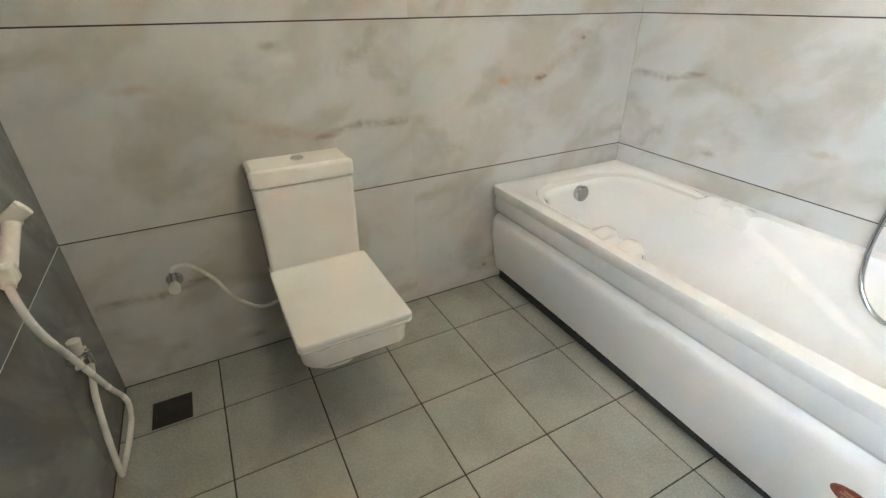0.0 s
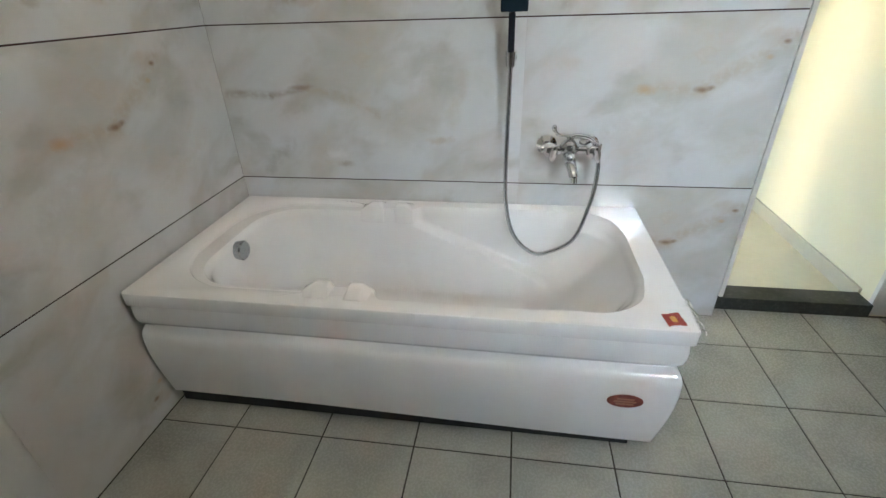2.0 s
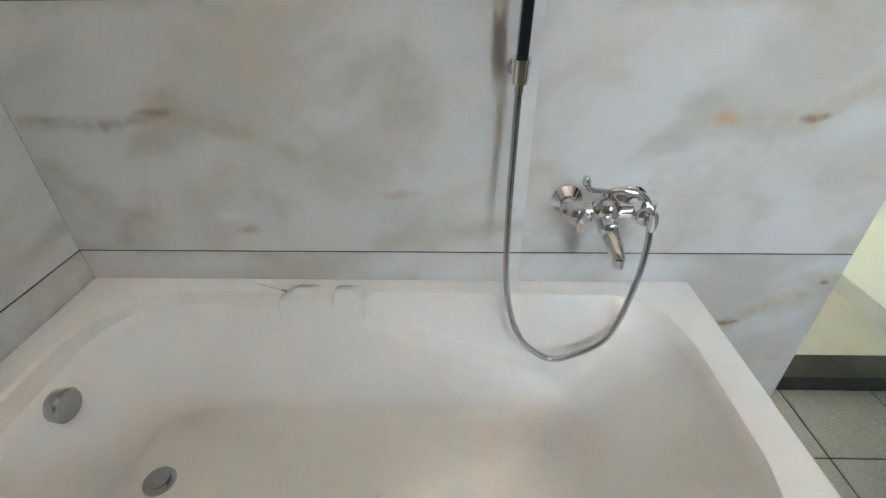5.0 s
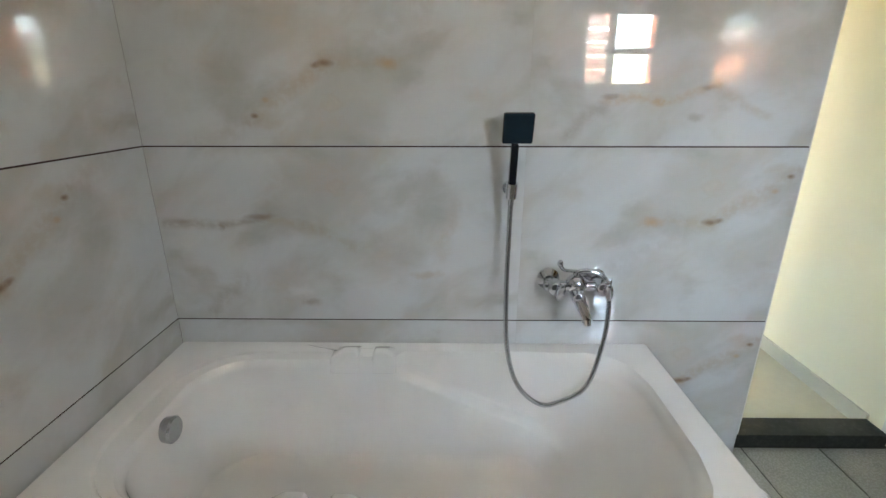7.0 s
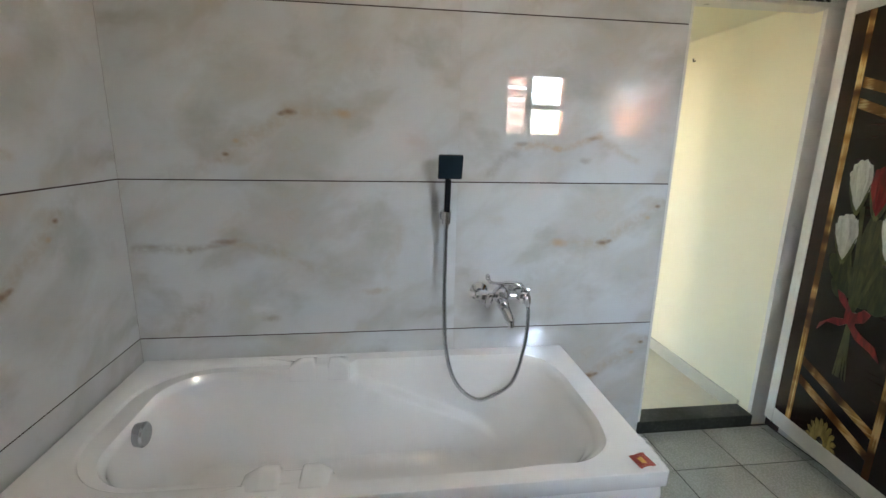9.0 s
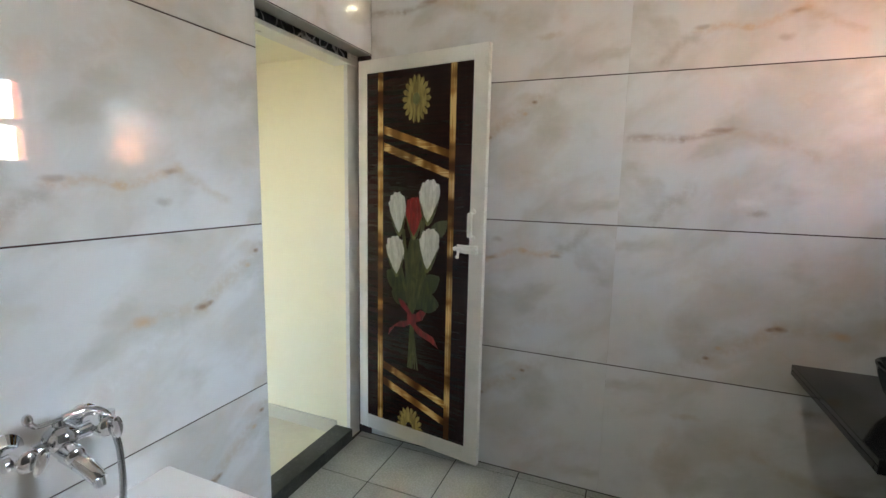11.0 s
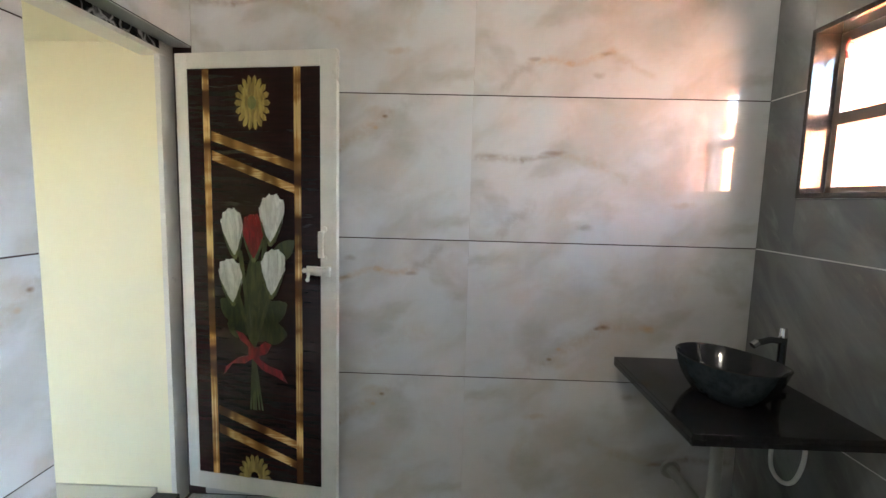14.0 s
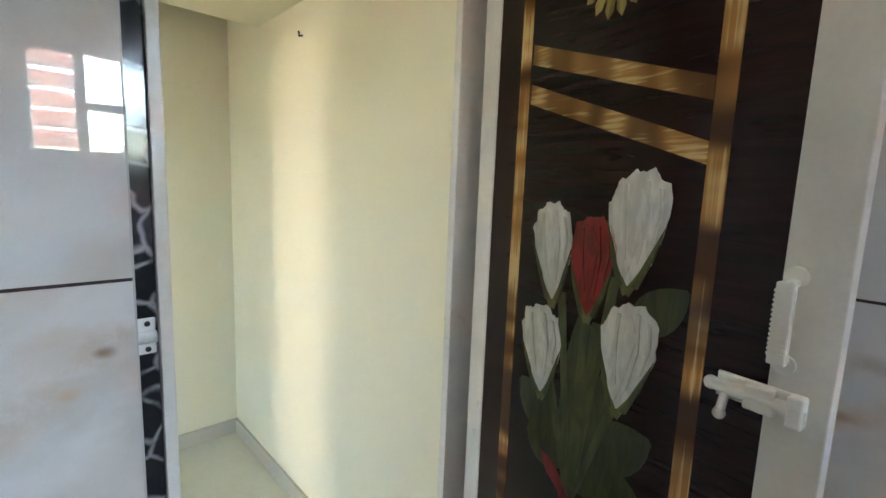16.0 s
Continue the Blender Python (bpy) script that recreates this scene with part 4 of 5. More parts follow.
for x, z, w, h, side in ((0.085, -0.026, 0.021, 0.015, 0.0), (0.108, -0.034, 0.021, 0.015, 0.004), (0.130, -0.048, 0.0195, 0.0145, 0.009), (0.150, -0.064, 0.0175, 0.014, 0.014), (0.160, -0.076, 0.016, 0.013, 0.017)):
    rings.append([(X1 - x - h * 0.7 * math.sin(a), MY - side + w * math.cos(a), MZ + z + h * math.sin(a)) for a in (2 * math.pi * k / 20 for k in range(20))])
loft(bm, rings, True, True)
cyl(bm, (X1 - 0.157, MY - 0.0165, MZ - 0.070), (X1 - 0.160, MY - 0.0175, MZ - 0.090), 0.0125, 0.0118)
bmesh.ops.recalc_face_normals(bm, faces=bm.faces)
part("spout", bm, chrome, mixer, "", True)
bm = tube(bmesh.new(), catmull([(X1 - 0.058, MY, MZ + 0.048), (X1 - 0.060, MY - 0.028, MZ + 0.054), (X1 - 0.064, MY - 0.070, MZ + 0.046), (X1 - 0.066, MY - 0.096, MZ + 0.022), (X1 - 0.066, MY - 0.100, MZ - 0.004)], 8), 0.0092, 14)
cyl(bm, (X1 - 0.066, MY - 0.0995, MZ + 0.012), (X1 - 0.066, MY - 0.100, MZ - 0.012), 0.0125)
part("shower_outlet", bm, chrome, mixer, "", True)
bm = tube(bmesh.new(), catmull([(X1 - 0.06, MY - 0.01, MZ + 0.052), (X1 - 0.066, MY + 0.02, MZ + 0.057), (X1 - 0.07, MY + 0.046, MZ + 0.062), (X1 - 0.072, MY + 0.058, MZ + 0.078)], 6), 0.006, 10)
ball(bm, (X1 - 0.072, MY + 0.060, MZ + 0.084), 0.012, 1, 0.8, 1.1)
part("diverter", bm, chrome, mixer, "", True)

shower = thing("hand_shower", "dark glossy square hand shower on a chrome wall hook", "shower")
SY = 0.470
bm = cyl(bmesh.new(), (X1, SY, 1.072), (X1 - 0.01, SY, 1.072), 0.022, 0.020, 24)
cyl(bm, (X1 - 0.01, SY, 1.072), (X1 - 0.055, SY, 1.075), 0.010)
cyl(bm, (X1 - 0.065, SY, 1.052), (X1 - 0.072, SY, 1.10), 0.017, 0.019)
part("wall_hook", bm, chrome, shower, "", True)
bm = boxes(((-0.013, -0.011, 0.0), (0.013, 0.011, 0.135)), bevel=0.004)
hd = part("handset", bm, black_gloss, shower, "dark glossy handle")
hd.matrix_local = pose(X1 - 0.070, SY, 1.085, 0, -10, 0)
bm = boxes(((-0.010, -0.044, -0.044), (0.010, 0.044, 0.044)), bevel=0.005)
head = part("head", bm, blue_black, shower, "square dark blue shower head")
head.matrix_local = pose(X1 - 0.103, SY - 0.006, 1.262, 0, -16, 0)
part("face_rim", boxes(((0.0095, -0.040, -0.040), (0.012, 0.040, 0.040)), bevel=0.001), chrome, head)
pts = catmull([(X1 - 0.064, SY, 1.06), (X1 - 0.060, SY, 0.95), (X1 - 0.075, SY + 0.002, 0.75), (X1 - 0.11, SY - 0.004, 0.56), (X1 - 0.14, SY - 0.04, 0.435), (X1 - 0.15, SY - 0.115, 0.366), (X1 - 0.15, SY - 0.185, 0.374),
               (X1 - 0.14, SY - 0.27, 0.43), (X1 - 0.11, SY - 0.318, 0.56), (X1 - 0.085, SY - 0.335, 0.68), (X1 - 0.066, SY - 0.330, 0.76)], 24)
part("hose", tube(bmesh.new(), pts, 0.0078, 10, 0.05), satin_steel, shower, "flexible steel hose", True)
bm = cyl(bmesh.new(), (X1 - 0.066, SY, 1.075), (X1 - 0.064, SY, 1.03), 0.011, 0.009)
part("hose_nut", bm, chrome, shower, "", True)
part("hose_nut", cyl(bmesh.new(), (X1 - 0.066, SY - 0.330, 0.745), (X1 - 0.066, SY - 0.330, 0.785), 0.010, 0.012), chrome, shower, "", True)

# ---- toilet ----
TX0, TX1 = 0.022, 0.366
toilet = thing("toilet", "white square one-piece toilet with closed lid against the wall", "toilet")
TC = (TX0 + TX1) / 2


def rr(x0, x1, y0, y1, r, z, n=6):
    r = min(r, (x1 - x0) / 2 - 1e-4, (y1 - y0) / 2 - 1e-4)
    out = []
    for (cx, cy), a0 in (((x1 - r, y0 + r), -90), ((x1 - r, y1 - r), 0), ((x0 + r, y1 - r), 90), ((x0 + r, y0 + r), 180)):
        out += [(cx + r * math.cos(radians(a0 + 90 * k / n)), cy + r * math.sin(radians(a0 + 90 * k / n)), z) for k in range(n + 1)]
    return out


def bow(ring, y_front, depth):
    """Bows the front edge outward in plan."""
    return [(x, y - depth * max(0.0, 1 - ((x - TC) / 0.19) ** 2) * max(0.0, min(1.0, (y_front + 0.1 - y) / 0.1)), z) for x, y, z in ring]


def solid(rings):
    bm = loft(bmesh.new(), rings, True, True)
    bmesh.ops.recalc_face_normals(bm, faces=bm.faces)
    return bm


cy0 = 1.455
part("cistern", solid([rr(TX0 + 0.010, TX1 - 0.006, cy0 + 0.012, Y1 - 0.004, 0.016, 0.40), rr(TX0 + 0.008, TX1 - 0.005, cy0 + 0.010, Y1 - 0.004, 0.016, 0.55), rr(TX0 + 0.004, TX1 - 0.004, cy0 + 0.006, Y1 - 0.004, 0.016, 0.722),
                       rr(TX0 + 0.014, TX1 - 0.014, cy0 + 0.018, Y1 - 0.004, 0.016, 0.723), rr(TX0 + 0.014, TX1 - 0.014, cy0 + 0.018, Y1 - 0.004, 0.016, 0.733)]), ceramic, toilet, "", False)
lid = part("cistern_lid", solid([rr(TX0 + 0.004, TX1 - 0.004, cy0 + 0.004, Y1 - 0.004, 0.013, 0.732), rr(TX0, TX1, cy0, Y1 - 0.004, 0.014, 0.733), rr(TX0, TX1, cy0, Y1 - 0.004, 0.014, 0.772),
                                 rr(TX0 + 0.004, TX1 - 0.004, cy0 + 0.004, Y1 - 0.006, 0.013, 0.780), rr(TX0 + 0.016, TX1 - 0.016, cy0 + 0.016, Y1 - 0.016, 0.010, 0.785)]), ceramic, toilet)
part("flush_button", solid([rr(TC - 0.022, TC + 0.022, cy0 + 0.065, cy0 + 0.109, 0.0215, 0.783, 8), rr(TC - 0.022, TC + 0.022, cy0 + 0.065, cy0 + 0.109, 0.0215, 0.790, 8),
                            rr(TC - 0.019, TC + 0.019, cy0 + 0.068, cy0 + 0.106, 0.0185, 0.7915, 8)]), chrome, lid, "round chrome flush button")
sy0, sy1 = 1.0, 1.44
B = lambda x0, x1, y0, y1, r, z: bow(rr(x0, x1, y0, y1, r, z), y0, 0.028)
part("bowl", solid([rr(TC - 0.085, TC + 0.085, 1.36, 1.60, 0.06, 0.0), rr(TC - 0.082, TC + 0.082, 1.36, 1.60, 0.06, 0.05), rr(TC - 0.075, TC + 0.075, 1.33, 1.60, 0.06, 0.16),
                    rr(TC - 0.06, TC + 0.06, 1.16, 1.60, 0.05, 0.235), rr(TC - 0.085, TC + 0.085, 1.12, 1.60, 0.05, 0.27), B(TX0 + 0.03, TX1 - 0.03, 1.035, 1.58, 0.05, 0.325), B(TX0 + 0.010, TX1 - 0.010, 1.012, 1.56, 0.045, 0.345), B(TX0 + 0.006, TX1 - 0.006, 1.008, 1.56, 0.045, 0.405)]), ceramic, toilet)
part("seat_lid", solid([B(TX0 + 0.004, TX1 - 0.004, sy0 + 0.004, sy1, 0.014, 0.408), B(TX0, TX1, sy0, sy1, 0.016, 0.412), B(TX0, TX1, sy0, sy1, 0.016, 0.416), B(TX0 + 0.003, TX1 - 0.003, sy0 + 0.003, sy1, 0.014, 0.418),
                        B(TX0 + 0.003, TX1 - 0.003, sy0 + 0.003, sy1, 0.014, 0.420), B(TX0, TX1, sy0, sy1, 0.016, 0.423), B(TX0, TX1, sy0, sy1, 0.016, 0.433), B(TX0 + 0.004, TX1 - 0.004, sy0 + 0.004, sy1 - 0.004, 0.014, 0.437),
                        B(TX0 + 0.02, TX1 - 0.02, sy0 + 0.02, sy1 - 0.015, 0.012, 0.438)]), ceramic, toilet, "closed seat lid")
valve = thing("angle_valve", "chrome angle valve with a white hose to the toilet", "valve")
bm = cyl(bmesh.new(), (-0.275, Y1, 0.40), (-0.275, Y1 - 0.008, 0.40), 0.027)
cyl(bm, (-0.275, Y1 - 0.006, 0.40), (-0.275, Y1 - 0.055, 0.40), 0.012)
cyl(bm, (-0.275, Y1 - 0.035, 0.40), (-0.275, Y1 - 0.035, 0.445), 0.009)
part("valve_body", bm, chrome, valve, "", True)
part("valve_knob", cyl(bmesh.new(), (-0.275, Y1 - 0.05, 0.40), (-0.275, Y1 - 0.08, 0.40), 0.016, 0.019), white_plastic, valve)
pts = catmull([(-0.275, Y1 - 0.035, 0.44), (-0.26, Y1 - 0.036, 0.462), (-0.215, Y1 - 0.05, 0.463), (-0.155, Y1 - 0.06, 0.40), (-0.11, Y1 - 0.06, 0.31), (-0.05, Y1 - 0.06, 0.245), (0.0, Y1 - 0.07, 0.235), (0.07, Y1 - 0.08, 0.26)], 10)
part("hose", tube(bmesh.new(), pts, 0.0068, 10), white_plastic, valve, "white connector hose", True)

# ---- floor drain, health faucet and tap by the grey wall ----
trap = thing("floor_drain", "dark square floor drain grating", "floor drain", (-0.385, 1.415, 0.0))
part("frame", boxes(((-0.062, -0.062, -0.001), (0.062, -0.05, 0.004)), ((-0.062, 0.05, -0.001), (0.062, 0.062, 0.004)), ((-0.062, -0.05, -0.001), (-0.05, 0.05, 0.004)), ((0.05, -0.05, -0.001), (0.062, 0.05, 0.004))), dark_metal, trap)
# no hole here: a black sheet paints the dark of the drain opening
part("pit_shade_sheet", boxes(((-0.05, -0.05, 0.0012), (0.05, 0.05, 0.0022))), void_black, trap)
for k in range(5):
    part("bar", boxes(((-0.05, -0.038 + 0.018 * k, 0.002), (0.05, -0.034 + 0.018 * k, 0.0035))), dark_metal, trap)

faucet = thing("health_faucet", "white hand bidet spray in a wall holder with a white hose", "bidet spray")
bm = boxes(((X0, 1.075, 0.735), (X0 + 0.014, 1.135, 0.795)), ((X0 + 0.012, 1.085, 0.745), (X0 + 0.065, 1.125, 0.785)), bevel=0.005)
part("holder", bm, white_plastic, faucet)
bm = cyl(bmesh.new(), (X0 + 0.048, 1.085, 0.745), (X0 + 0.058, 1.215, 0.835), 0.014, 0.017)
ball(bm, (X0 + 0.058, 1.22, 0.838), 0.021)
cyl(bm, (X0 + 0.055, 1.218, 0.84), (X0 + 0.088, 1.225, 0.862), 0.018, 0.020)
part("spray_head", bm, white_plastic, faucet, "", True)
pts = catmull([(X0 + 0.048, 1.087, 0.75), (X0 + 0.055, 1.07, 0.70), (X0 + 0.06, 1.082, 0.62), (X0 + 0.06, 1.175, 0.465), (X0 + 0.052, 1.31, 0.26), (X0 + 0.045, 1.42, 0.11), (X0 + 0.043, 1.41, 0.05), (X0 + 0.035, 1.34, 0.018),
               (X0 + 0.025, 1.22, 0.014), (X0 + 0.028, 1.185, 0.04), (X0 + 0.035, 1.20, 0.18), (X0 + 0.04, 1.24, 0.30), (X0 + 0.045, 1.295, 0.365)], 10)
part("hose", tube(bmesh.new(), pts, 0.0085, 10), white_plastic, faucet, "white hose", True)
tap = thing("wall_tap", "small chrome wall tap with a white hose end", "tap")
bm = cyl(bmesh.new(), (X0, 1.30, 0.40), (X0 + 0.008, 1.30, 0.40), 0.024)
cyl(bm, (X0 + 0.006, 1.30, 0.40), (X0 + 0.05, 1.30, 0.40), 0.012)
cyl(bm, (X0 + 0.045, 1.30, 0.40), (X0 + 0.045, 1.30, 0.355), 0.010)
part("body", bm, chrome, tap, "", True)
bm = cyl(bmesh.new(), (X0 + 0.03, 1.30, 0.405), (X0 + 0.03, 1.30, 0.45), 0.012, 0.017)
box(bm, (X0 + 0.022, 1.25, 0.385), (X0 + 0.036, 1.35, 0.397), 0.003)
part("handle", bm, white_plastic, tap)

# ---- wash basin on a granite shelf ----
GZ = 0.715
shelf = thing("granite_shelf", "black polished granite shelf fixed in the corner", "shelf")
part("slab", boxes(((X0, Y0, GZ - 0.018), (0.016, -0.542, GZ)), bevel=0.002), slab_granite, shelf)
part("front_edge", boxes(((X0, -0.562, GZ - 0.038), (0.016, -0.5425, GZ - 0.0185)), bevel=0.002), slab_granite, shelf)
part("side_edge", boxes(((-0.004, Y0, GZ - 0.038), (0.0155, -0.5625, GZ - 0.0185)), bevel=0.002), slab_granite, shelf)
basin_t = thing("wash_basin", "black leaf-shaped vessel basin with a grey-blue outside", "basin", (-0.25, -0.83, GZ))
basin_t.rotation_euler = (0, 0, radians(-62))
basin_t.scale = (0.86, 0.86, 0.92)
basin_out = plain("basin_outside", (0.032, 0.042, 0.05), 0.16, 0, 0.35, 30)


def oval(a, b, z, power=2.4, n=40, lift=0.0):
    out = []
    for k in range(n):
        t = 2 * math.pi * k / n
        c, s = math.cos(t), math.sin(t)
        x = a * math.copysign(abs(c) ** (2 / power), c)
        y = b * math.copysign(abs(s) ** (2 / power), s)
        out.append((x, y, z + lift * (x / a) ** 2))
    return out


rings = [oval(0.125, 0.098, 0.0), oval(0.145, 0.114, 0.02), oval(0.174, 0.136, 0.06), oval(0.198, 0.156, 0.105, 2.2, lift=0.01), oval(0.208, 0.165, 0.135, 2.1, lift=0.006), oval(0.211, 0.167, 0.14, 2.1, lift=0.006)]
bm = loft(bmesh.new(), rings, True)
part("outside", bm, basin_out, basin_t, "grey-blue speckled outside", True)
rings = [oval(0.211, 0.167, 0.14, 2.1, lift=0.006), oval(0.205, 0.161, 0.142, 2.1, lift=0.006), oval(0.198, 0.154, 0.136, 2.1, lift=0.006), oval(0.165, 0.125, 0.075, 2.2, lift=0.006), oval(0.11, 0.085, 0.032), oval(0.03, 0.03, 0.022)]
bm = loft(bmesh.new(), rings, False, True)
part("inside", bm, black_gloss, basin_t, "glossy black inside", True)
part("waste", cyl(bmesh.new(), (0, 0, 0.021), (0, 0, 0.027), 0.024), chrome, basin_t)
ptap = thing("pillar_tap", "tall black pillar tap with a chrome top", "tap", (-0.445, -0.86, GZ))
bm = cyl(bmesh.new(), (0, 0, 0), (0, 0, 0.012), 0.026)
cyl(bm, (0, 0, 0.01), (0, 0, 0.205), 0.0135)
part("pillar", bm, black_gloss, ptap, "", True)
bm = tube(bmesh.new(), [(0, 0, 0.19), (0.05, 0.01, 0.198), (0.11, 0.02, 0.185)], 0.011, 14)
part("spout", bm, black_gloss, ptap, "", True)
part("lever", cyl(bmesh.new(), (0, 0, 0.205), (0, 0, 0.238), 0.0135, 0.011), chrome, ptap, "chrome lever cap")
part("spout_tip", cyl(bmesh.new(), (0.10, 0.018, 0.19), (0.118, 0.021, 0.178), 0.012), chrome, ptap)
pipe = thing("waste_pipe", "grey plastic waste pipe under the shelf", "pipe")
bm = tube(bmesh.new(), catmull([(-0.26, -0.87, GZ - 0.038), (-0.26, -0.87, 0.50), (-0.26, -0.87, 0.36), (-0.26, -0.88, 0.27), (-0.262, -0.94, 0.215), (-0.265, -1.04, 0.21), (-0.265, Y0, 0.21)], 8), 0.021, 14)
part("pipe", bm, grey_pvc, pipe, "", True)
part("wall_collar", cyl(bmesh.new(), (-0.265, Y0 + 0.01, 0.21), (-0.265, Y0, 0.21), 0.040, 0.045), grey_pvc, pipe)
part("nut", cyl(bmesh.new(), (-0.26, -0.87, 0.58), (-0.26, -0.87, 0.625), 0.030), grey_pvc, pipe)
feed = thing("basin_supply_hose", "white supply hose hanging in a loop from an angle valve", "hose")
bm = cyl(bmesh.new(), (X0, -0.98, 0.545), (X0 + 0.05, -0.98, 0.545), 0.011)
cyl(bm, (X0 + 0.04, -0.98, 0.53), (X0 + 0.04, -0.98, 0.60), 0.010)
cyl(bm, (X0, -0.98, 0.545), (X0 + 0.008, -0.98, 0.545), 0.026)
part("valve", bm, white_plastic, feed, "small white angle valve", True)
pts = catmull([(X0 + 0.04, -0.98, 0.59), (X0 + 0.045, -0.965, 0.635), (X0 + 0.05, -0.93, 0.63), (X0 + 0.065, -0.90, 0.54), (X0 + 0.085, -0.865, 0.44), (X0 + 0.075, -0.82, 0.405), (X0 + 0.06, -0.78, 0.44), (X0 + 0.05, -0.765, 0.55), (X0 + 0.06, -0.80, GZ - 0.036)], 10)
part("hose", tube(bmesh.new(), pts, 0.0075, 10), white_plastic, feed, "", True)
mark = tagged(link_mesh("wall_hook", tube(bmesh.new(), [(2.73, PS - 0.006, 1.847), (2.73, PS + 0.012, 1.842), (2.726, PS + 0.016, 1.857)], 0.004, 8), dark_metal), "small dark nail in the yellow wall", "nail")

# ---- tiles, last ----
GAP = 0.0045
meshes = {}


def wall_tile(parent, mat, w0, w1, h0, h1, m):
    """One tile: its own (u, v) field from (w0, h0) to (w1, h1) of the 1.2 x 0.6 m print, placed by m."""
    key = (mat.name, round(w0, 3), round(w1, 3), round(h0, 3), round(h1, 3))
    if key not in meshes:
        e, b = GAP / 2, 0.0004
        a = [(w0 + 0.0001, h0 + e), (w1 - 0.0001, h0 + e), (w1 - 0.0001, h1 - e), (w0 + 0.0001, h1 - e)]
        c = [(a[0][0] + b, a[0][1] + b), (a[1][0] - b, a[1][1] + b), (a[2][0] - b, a[2][1] - b), (a[3][0] + b, a[3][1] - b)]
        verts = [(u, T, v) for u, v in a] + [(u, b, v) for u, v in a] + [(u, 0.0, v) for u, v in c]
        faces = [(8, 9, 10, 11)] + [(4 + k, 4 + (k + 1) % 4, 8 + (k + 1) % 4, 8 + k) for k in range(4)] + [(k, (k + 1) % 4, 4 + (k + 1) % 4, 4 + k) for k in range(4)]
        me = bpy.data.meshes.new("tile")
        me.from_pydata(verts, [], faces)
        me.materials.append(mat)
        meshes[key] = me
    ob = new("tile", meshes[key])
    ob.parent = parent
    ob.matrix_local = m
    return ob


def tile_field(parent, mat, origin, yaw, u0, u1, v0, v1, flip):
    """A tile whose lower left corner stands at origin when whole; u0..u1, v0..v1 is the piece of it that is laid; flip turns its print round."""
    m = Matrix.Translation(origin) @ pose(0, 0, 0, 0, 0, yaw)
    if flip:
        m = m @ Matrix.Translation((1.2, 0, 0.6)) @ pose(0, 0, 0, 0, 180, 0)
        u0, u1, v0, v1 = 1.2 - u1, 1.2 - u0, 0.6 - v1, 0.6 - v0
    return wall_tile(parent, mat, u0, u1, v0, v1, m)


A_, B_, C_ = marble_a, marble_b, marble_c
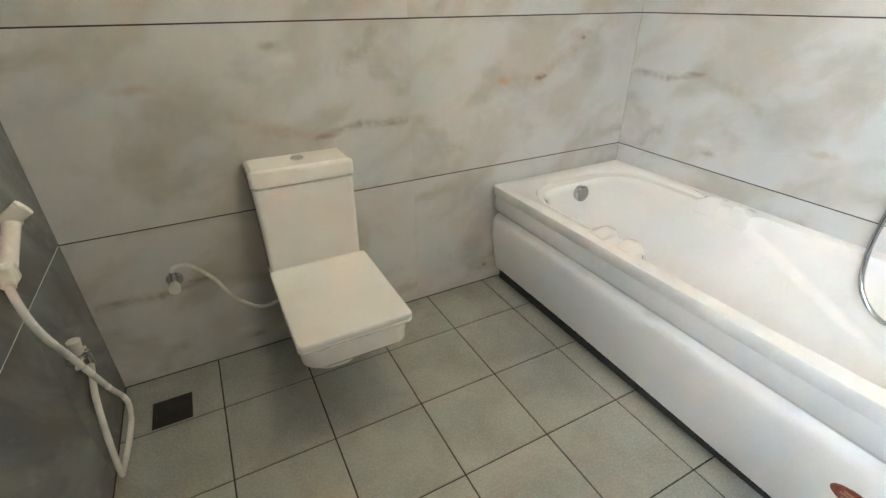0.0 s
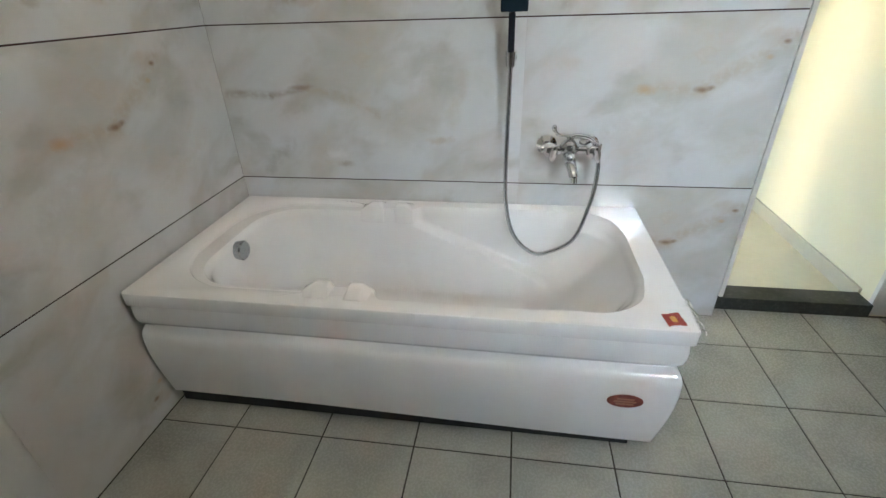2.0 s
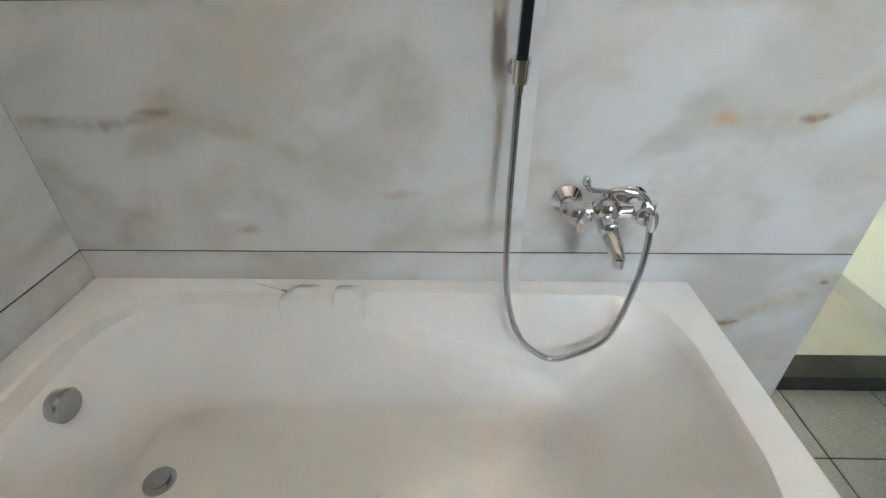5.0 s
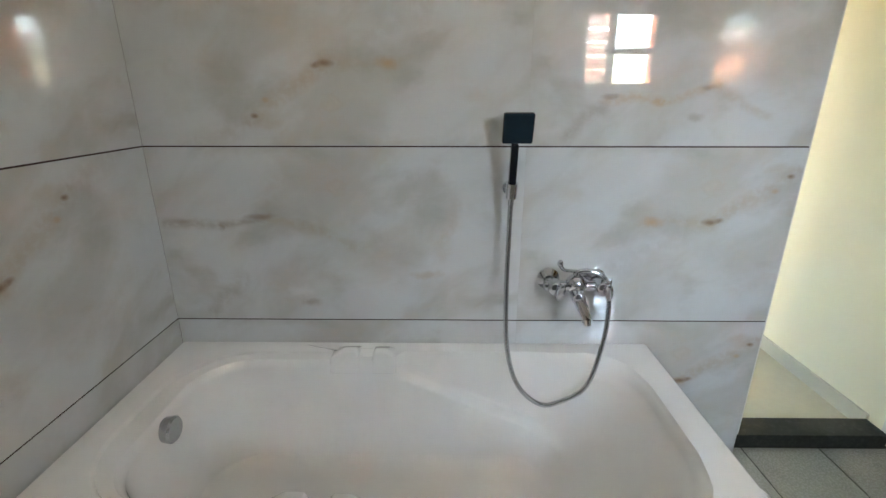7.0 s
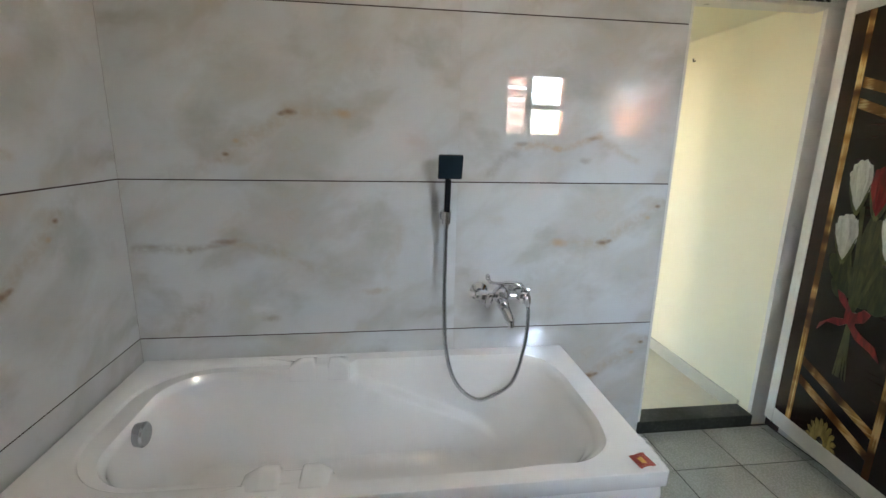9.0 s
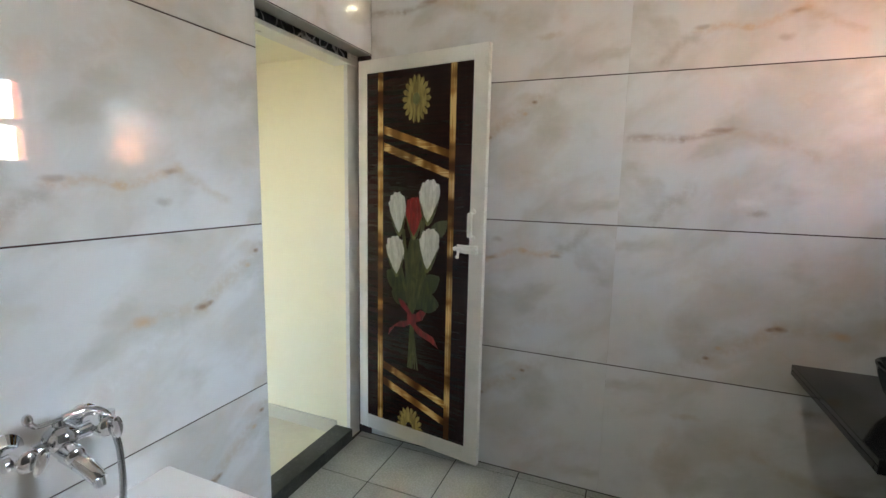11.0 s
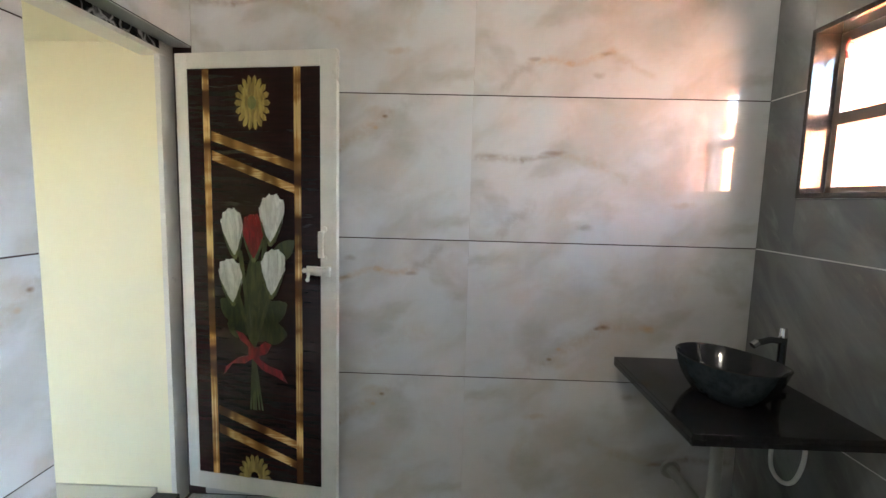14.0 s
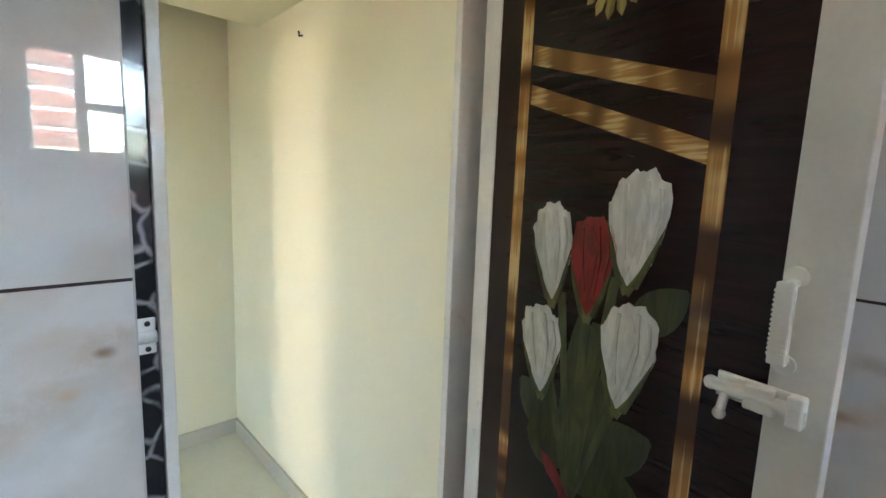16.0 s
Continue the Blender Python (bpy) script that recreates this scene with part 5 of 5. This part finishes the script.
# rows from the floor; per row (print, turned) for the first and second column, seen from inside the room
NORTH = [((B_, 0), (A_, 1)), ((B_, 1), (A_, 0)), ((A_, 0), (C_, 0)), ((C_, 1), (B_, 0)), ((A_, 1), (B_, 1))]
EAST = [((C_, 0), (A_, 0)), ((B_, 0), (A_, 0)), ((A_, 1), (C_, 0)), ((B_, 1), (A_, 1)), ((C_, 0), (B_, 0))]
SOUTH = [((A_, 0), (B_, 1)), ((C_, 1), (A_, 1)), ((A_, 0), (B_, 0)), ((B_, 0), (C_, 0)), ((A_, 1), (C_, 1))]
JX = 0.66
for row in range(5):
    z, top = 0.6 * row, min(0.6, H - 0.6 * row)
    for col, (mat, turned) in enumerate(NORTH[row]):
        u0, u1 = ((0.0, 1.2), (0.0, X1 - JX))[col]
        tile_field(wall_north, mat, (JX - 1.2 if col == 0 else JX, Y1, z), 0, u0, u1, 0, top, turned)
    for col, (mat, turned) in enumerate(SOUTH[row]):
        u0, u1 = ((1.2 - (X1 - JX), 1.2), (0.0, 1.2))[col]
        tile_field(wall_south, mat, (JX + 1.2 if col == 0 else JX, Y0, z), 180, u0, u1, 0, top, turned)
    for col, (mat, turned) in enumerate(EAST[row]):
        y = 1.62 - 1.2 * col
        end = 1.2 if col == 0 else (0.42 - DY if row < 3 else 1.2)
        if col == 1 and row == 3:
            tile_field(wall_east, mat, (X1, y, z), -90, 0, 0.42 - DY, 0, DZ - z, turned)
            tile_field(wall_east, mat, (X1, y, z), -90, 0, 1.2, DZ - z + 0.0, top, turned)
            tile_field(wall_east, C_, (X1, y - 1.2, z), -90, 0, -0.78 - Y0, DZ - z, top, 0)
            continue
        tile_field(wall_east, mat, (X1, y, z), -90, 0, end, 0, top, turned)
        if col == 1 and row > 3:
            tile_field(wall_east, A_, (X1, y - 1.2, z), -90, 0, -0.78 - Y0, 0, top, 0)
    # west wall, seen from inside: u runs to the north
    for y in (Y0, Y0 + 1.2, Y0 + 2.4):
        w = min(1.2, Y1 - y)
        pieces = [(0.0, w, 0.0, top)]
        if y == Y0 and row in (2, 3):
            a, b = WY0 - y, WY1 - y
            if row == 2:
                pieces = [(0, a, 0, 0.6), (b, w, 0, 0.6), (a, b, 0, WZ0 - z)]
            else:
                pieces = [(0, a, 0, 0.6), (b, w, 0, 0.6), (a, b, WZ1 - z, 0.6)]
        for p in pieces:
            tile_field(wall_west, grey_tile, (X0, y, z), 90, *p, 0)

xs = [X0] + [0.0865 + 0.31 * k for k in range(-1, 6)] + [XJ - 0.016]
ys = [Y0] + [-1.150 + 0.312 * k for k in range(0, 9)] + [Y1]
floor_meshes = {}
for i in range(len(xs) - 1):
    for j in range(len(ys) - 1):
        x0, x1, y0, y1 = xs[i] + 0.0026, xs[i + 1] - 0.0026, ys[j] + 0.0026, ys[j + 1] - 0.0026
        if x1 > X1 and y0 > DY:
            x1 = X1 + 0.004
        if x1 - x0 < 0.004:
            continue
        w, d = (x1 - x0) / 2, (y1 - y0) / 2
        key = (round(w, 4), round(d, 4))
        if key not in floor_meshes:
            floor_meshes[key] = bpy.data.meshes.new("floor_tile")
            b = 0.001
            floor_meshes[key].from_pydata([(s * w, t * d, -0.01) for s, t in ((-1, -1), (1, -1), (1, 1), (-1, 1))] + [(s * w, t * d, -b) for s, t in ((-1, -1), (1, -1), (1, 1), (-1, 1))]
                                          + [(s * (w - b), t * (d - b), 0) for s, t in ((-1, -1), (1, -1), (1, 1), (-1, 1))], [],
                                          [(8, 9, 10, 11)] + [(4 + k, 4 + (k + 1) % 4, 8 + (k + 1) % 4, 8 + k) for k in range(4)] + [(k, (k + 1) % 4, 4 + (k + 1) % 4, 4 + k) for k in range(4)])
            floor_meshes[key].materials.append(ground_tile)
        ob = new("floor_tile", floor_meshes[key])
        ob.parent = floor
        ob.matrix_local = pose((x0 + x1) / 2, (y0 + y1) / 2, 0)
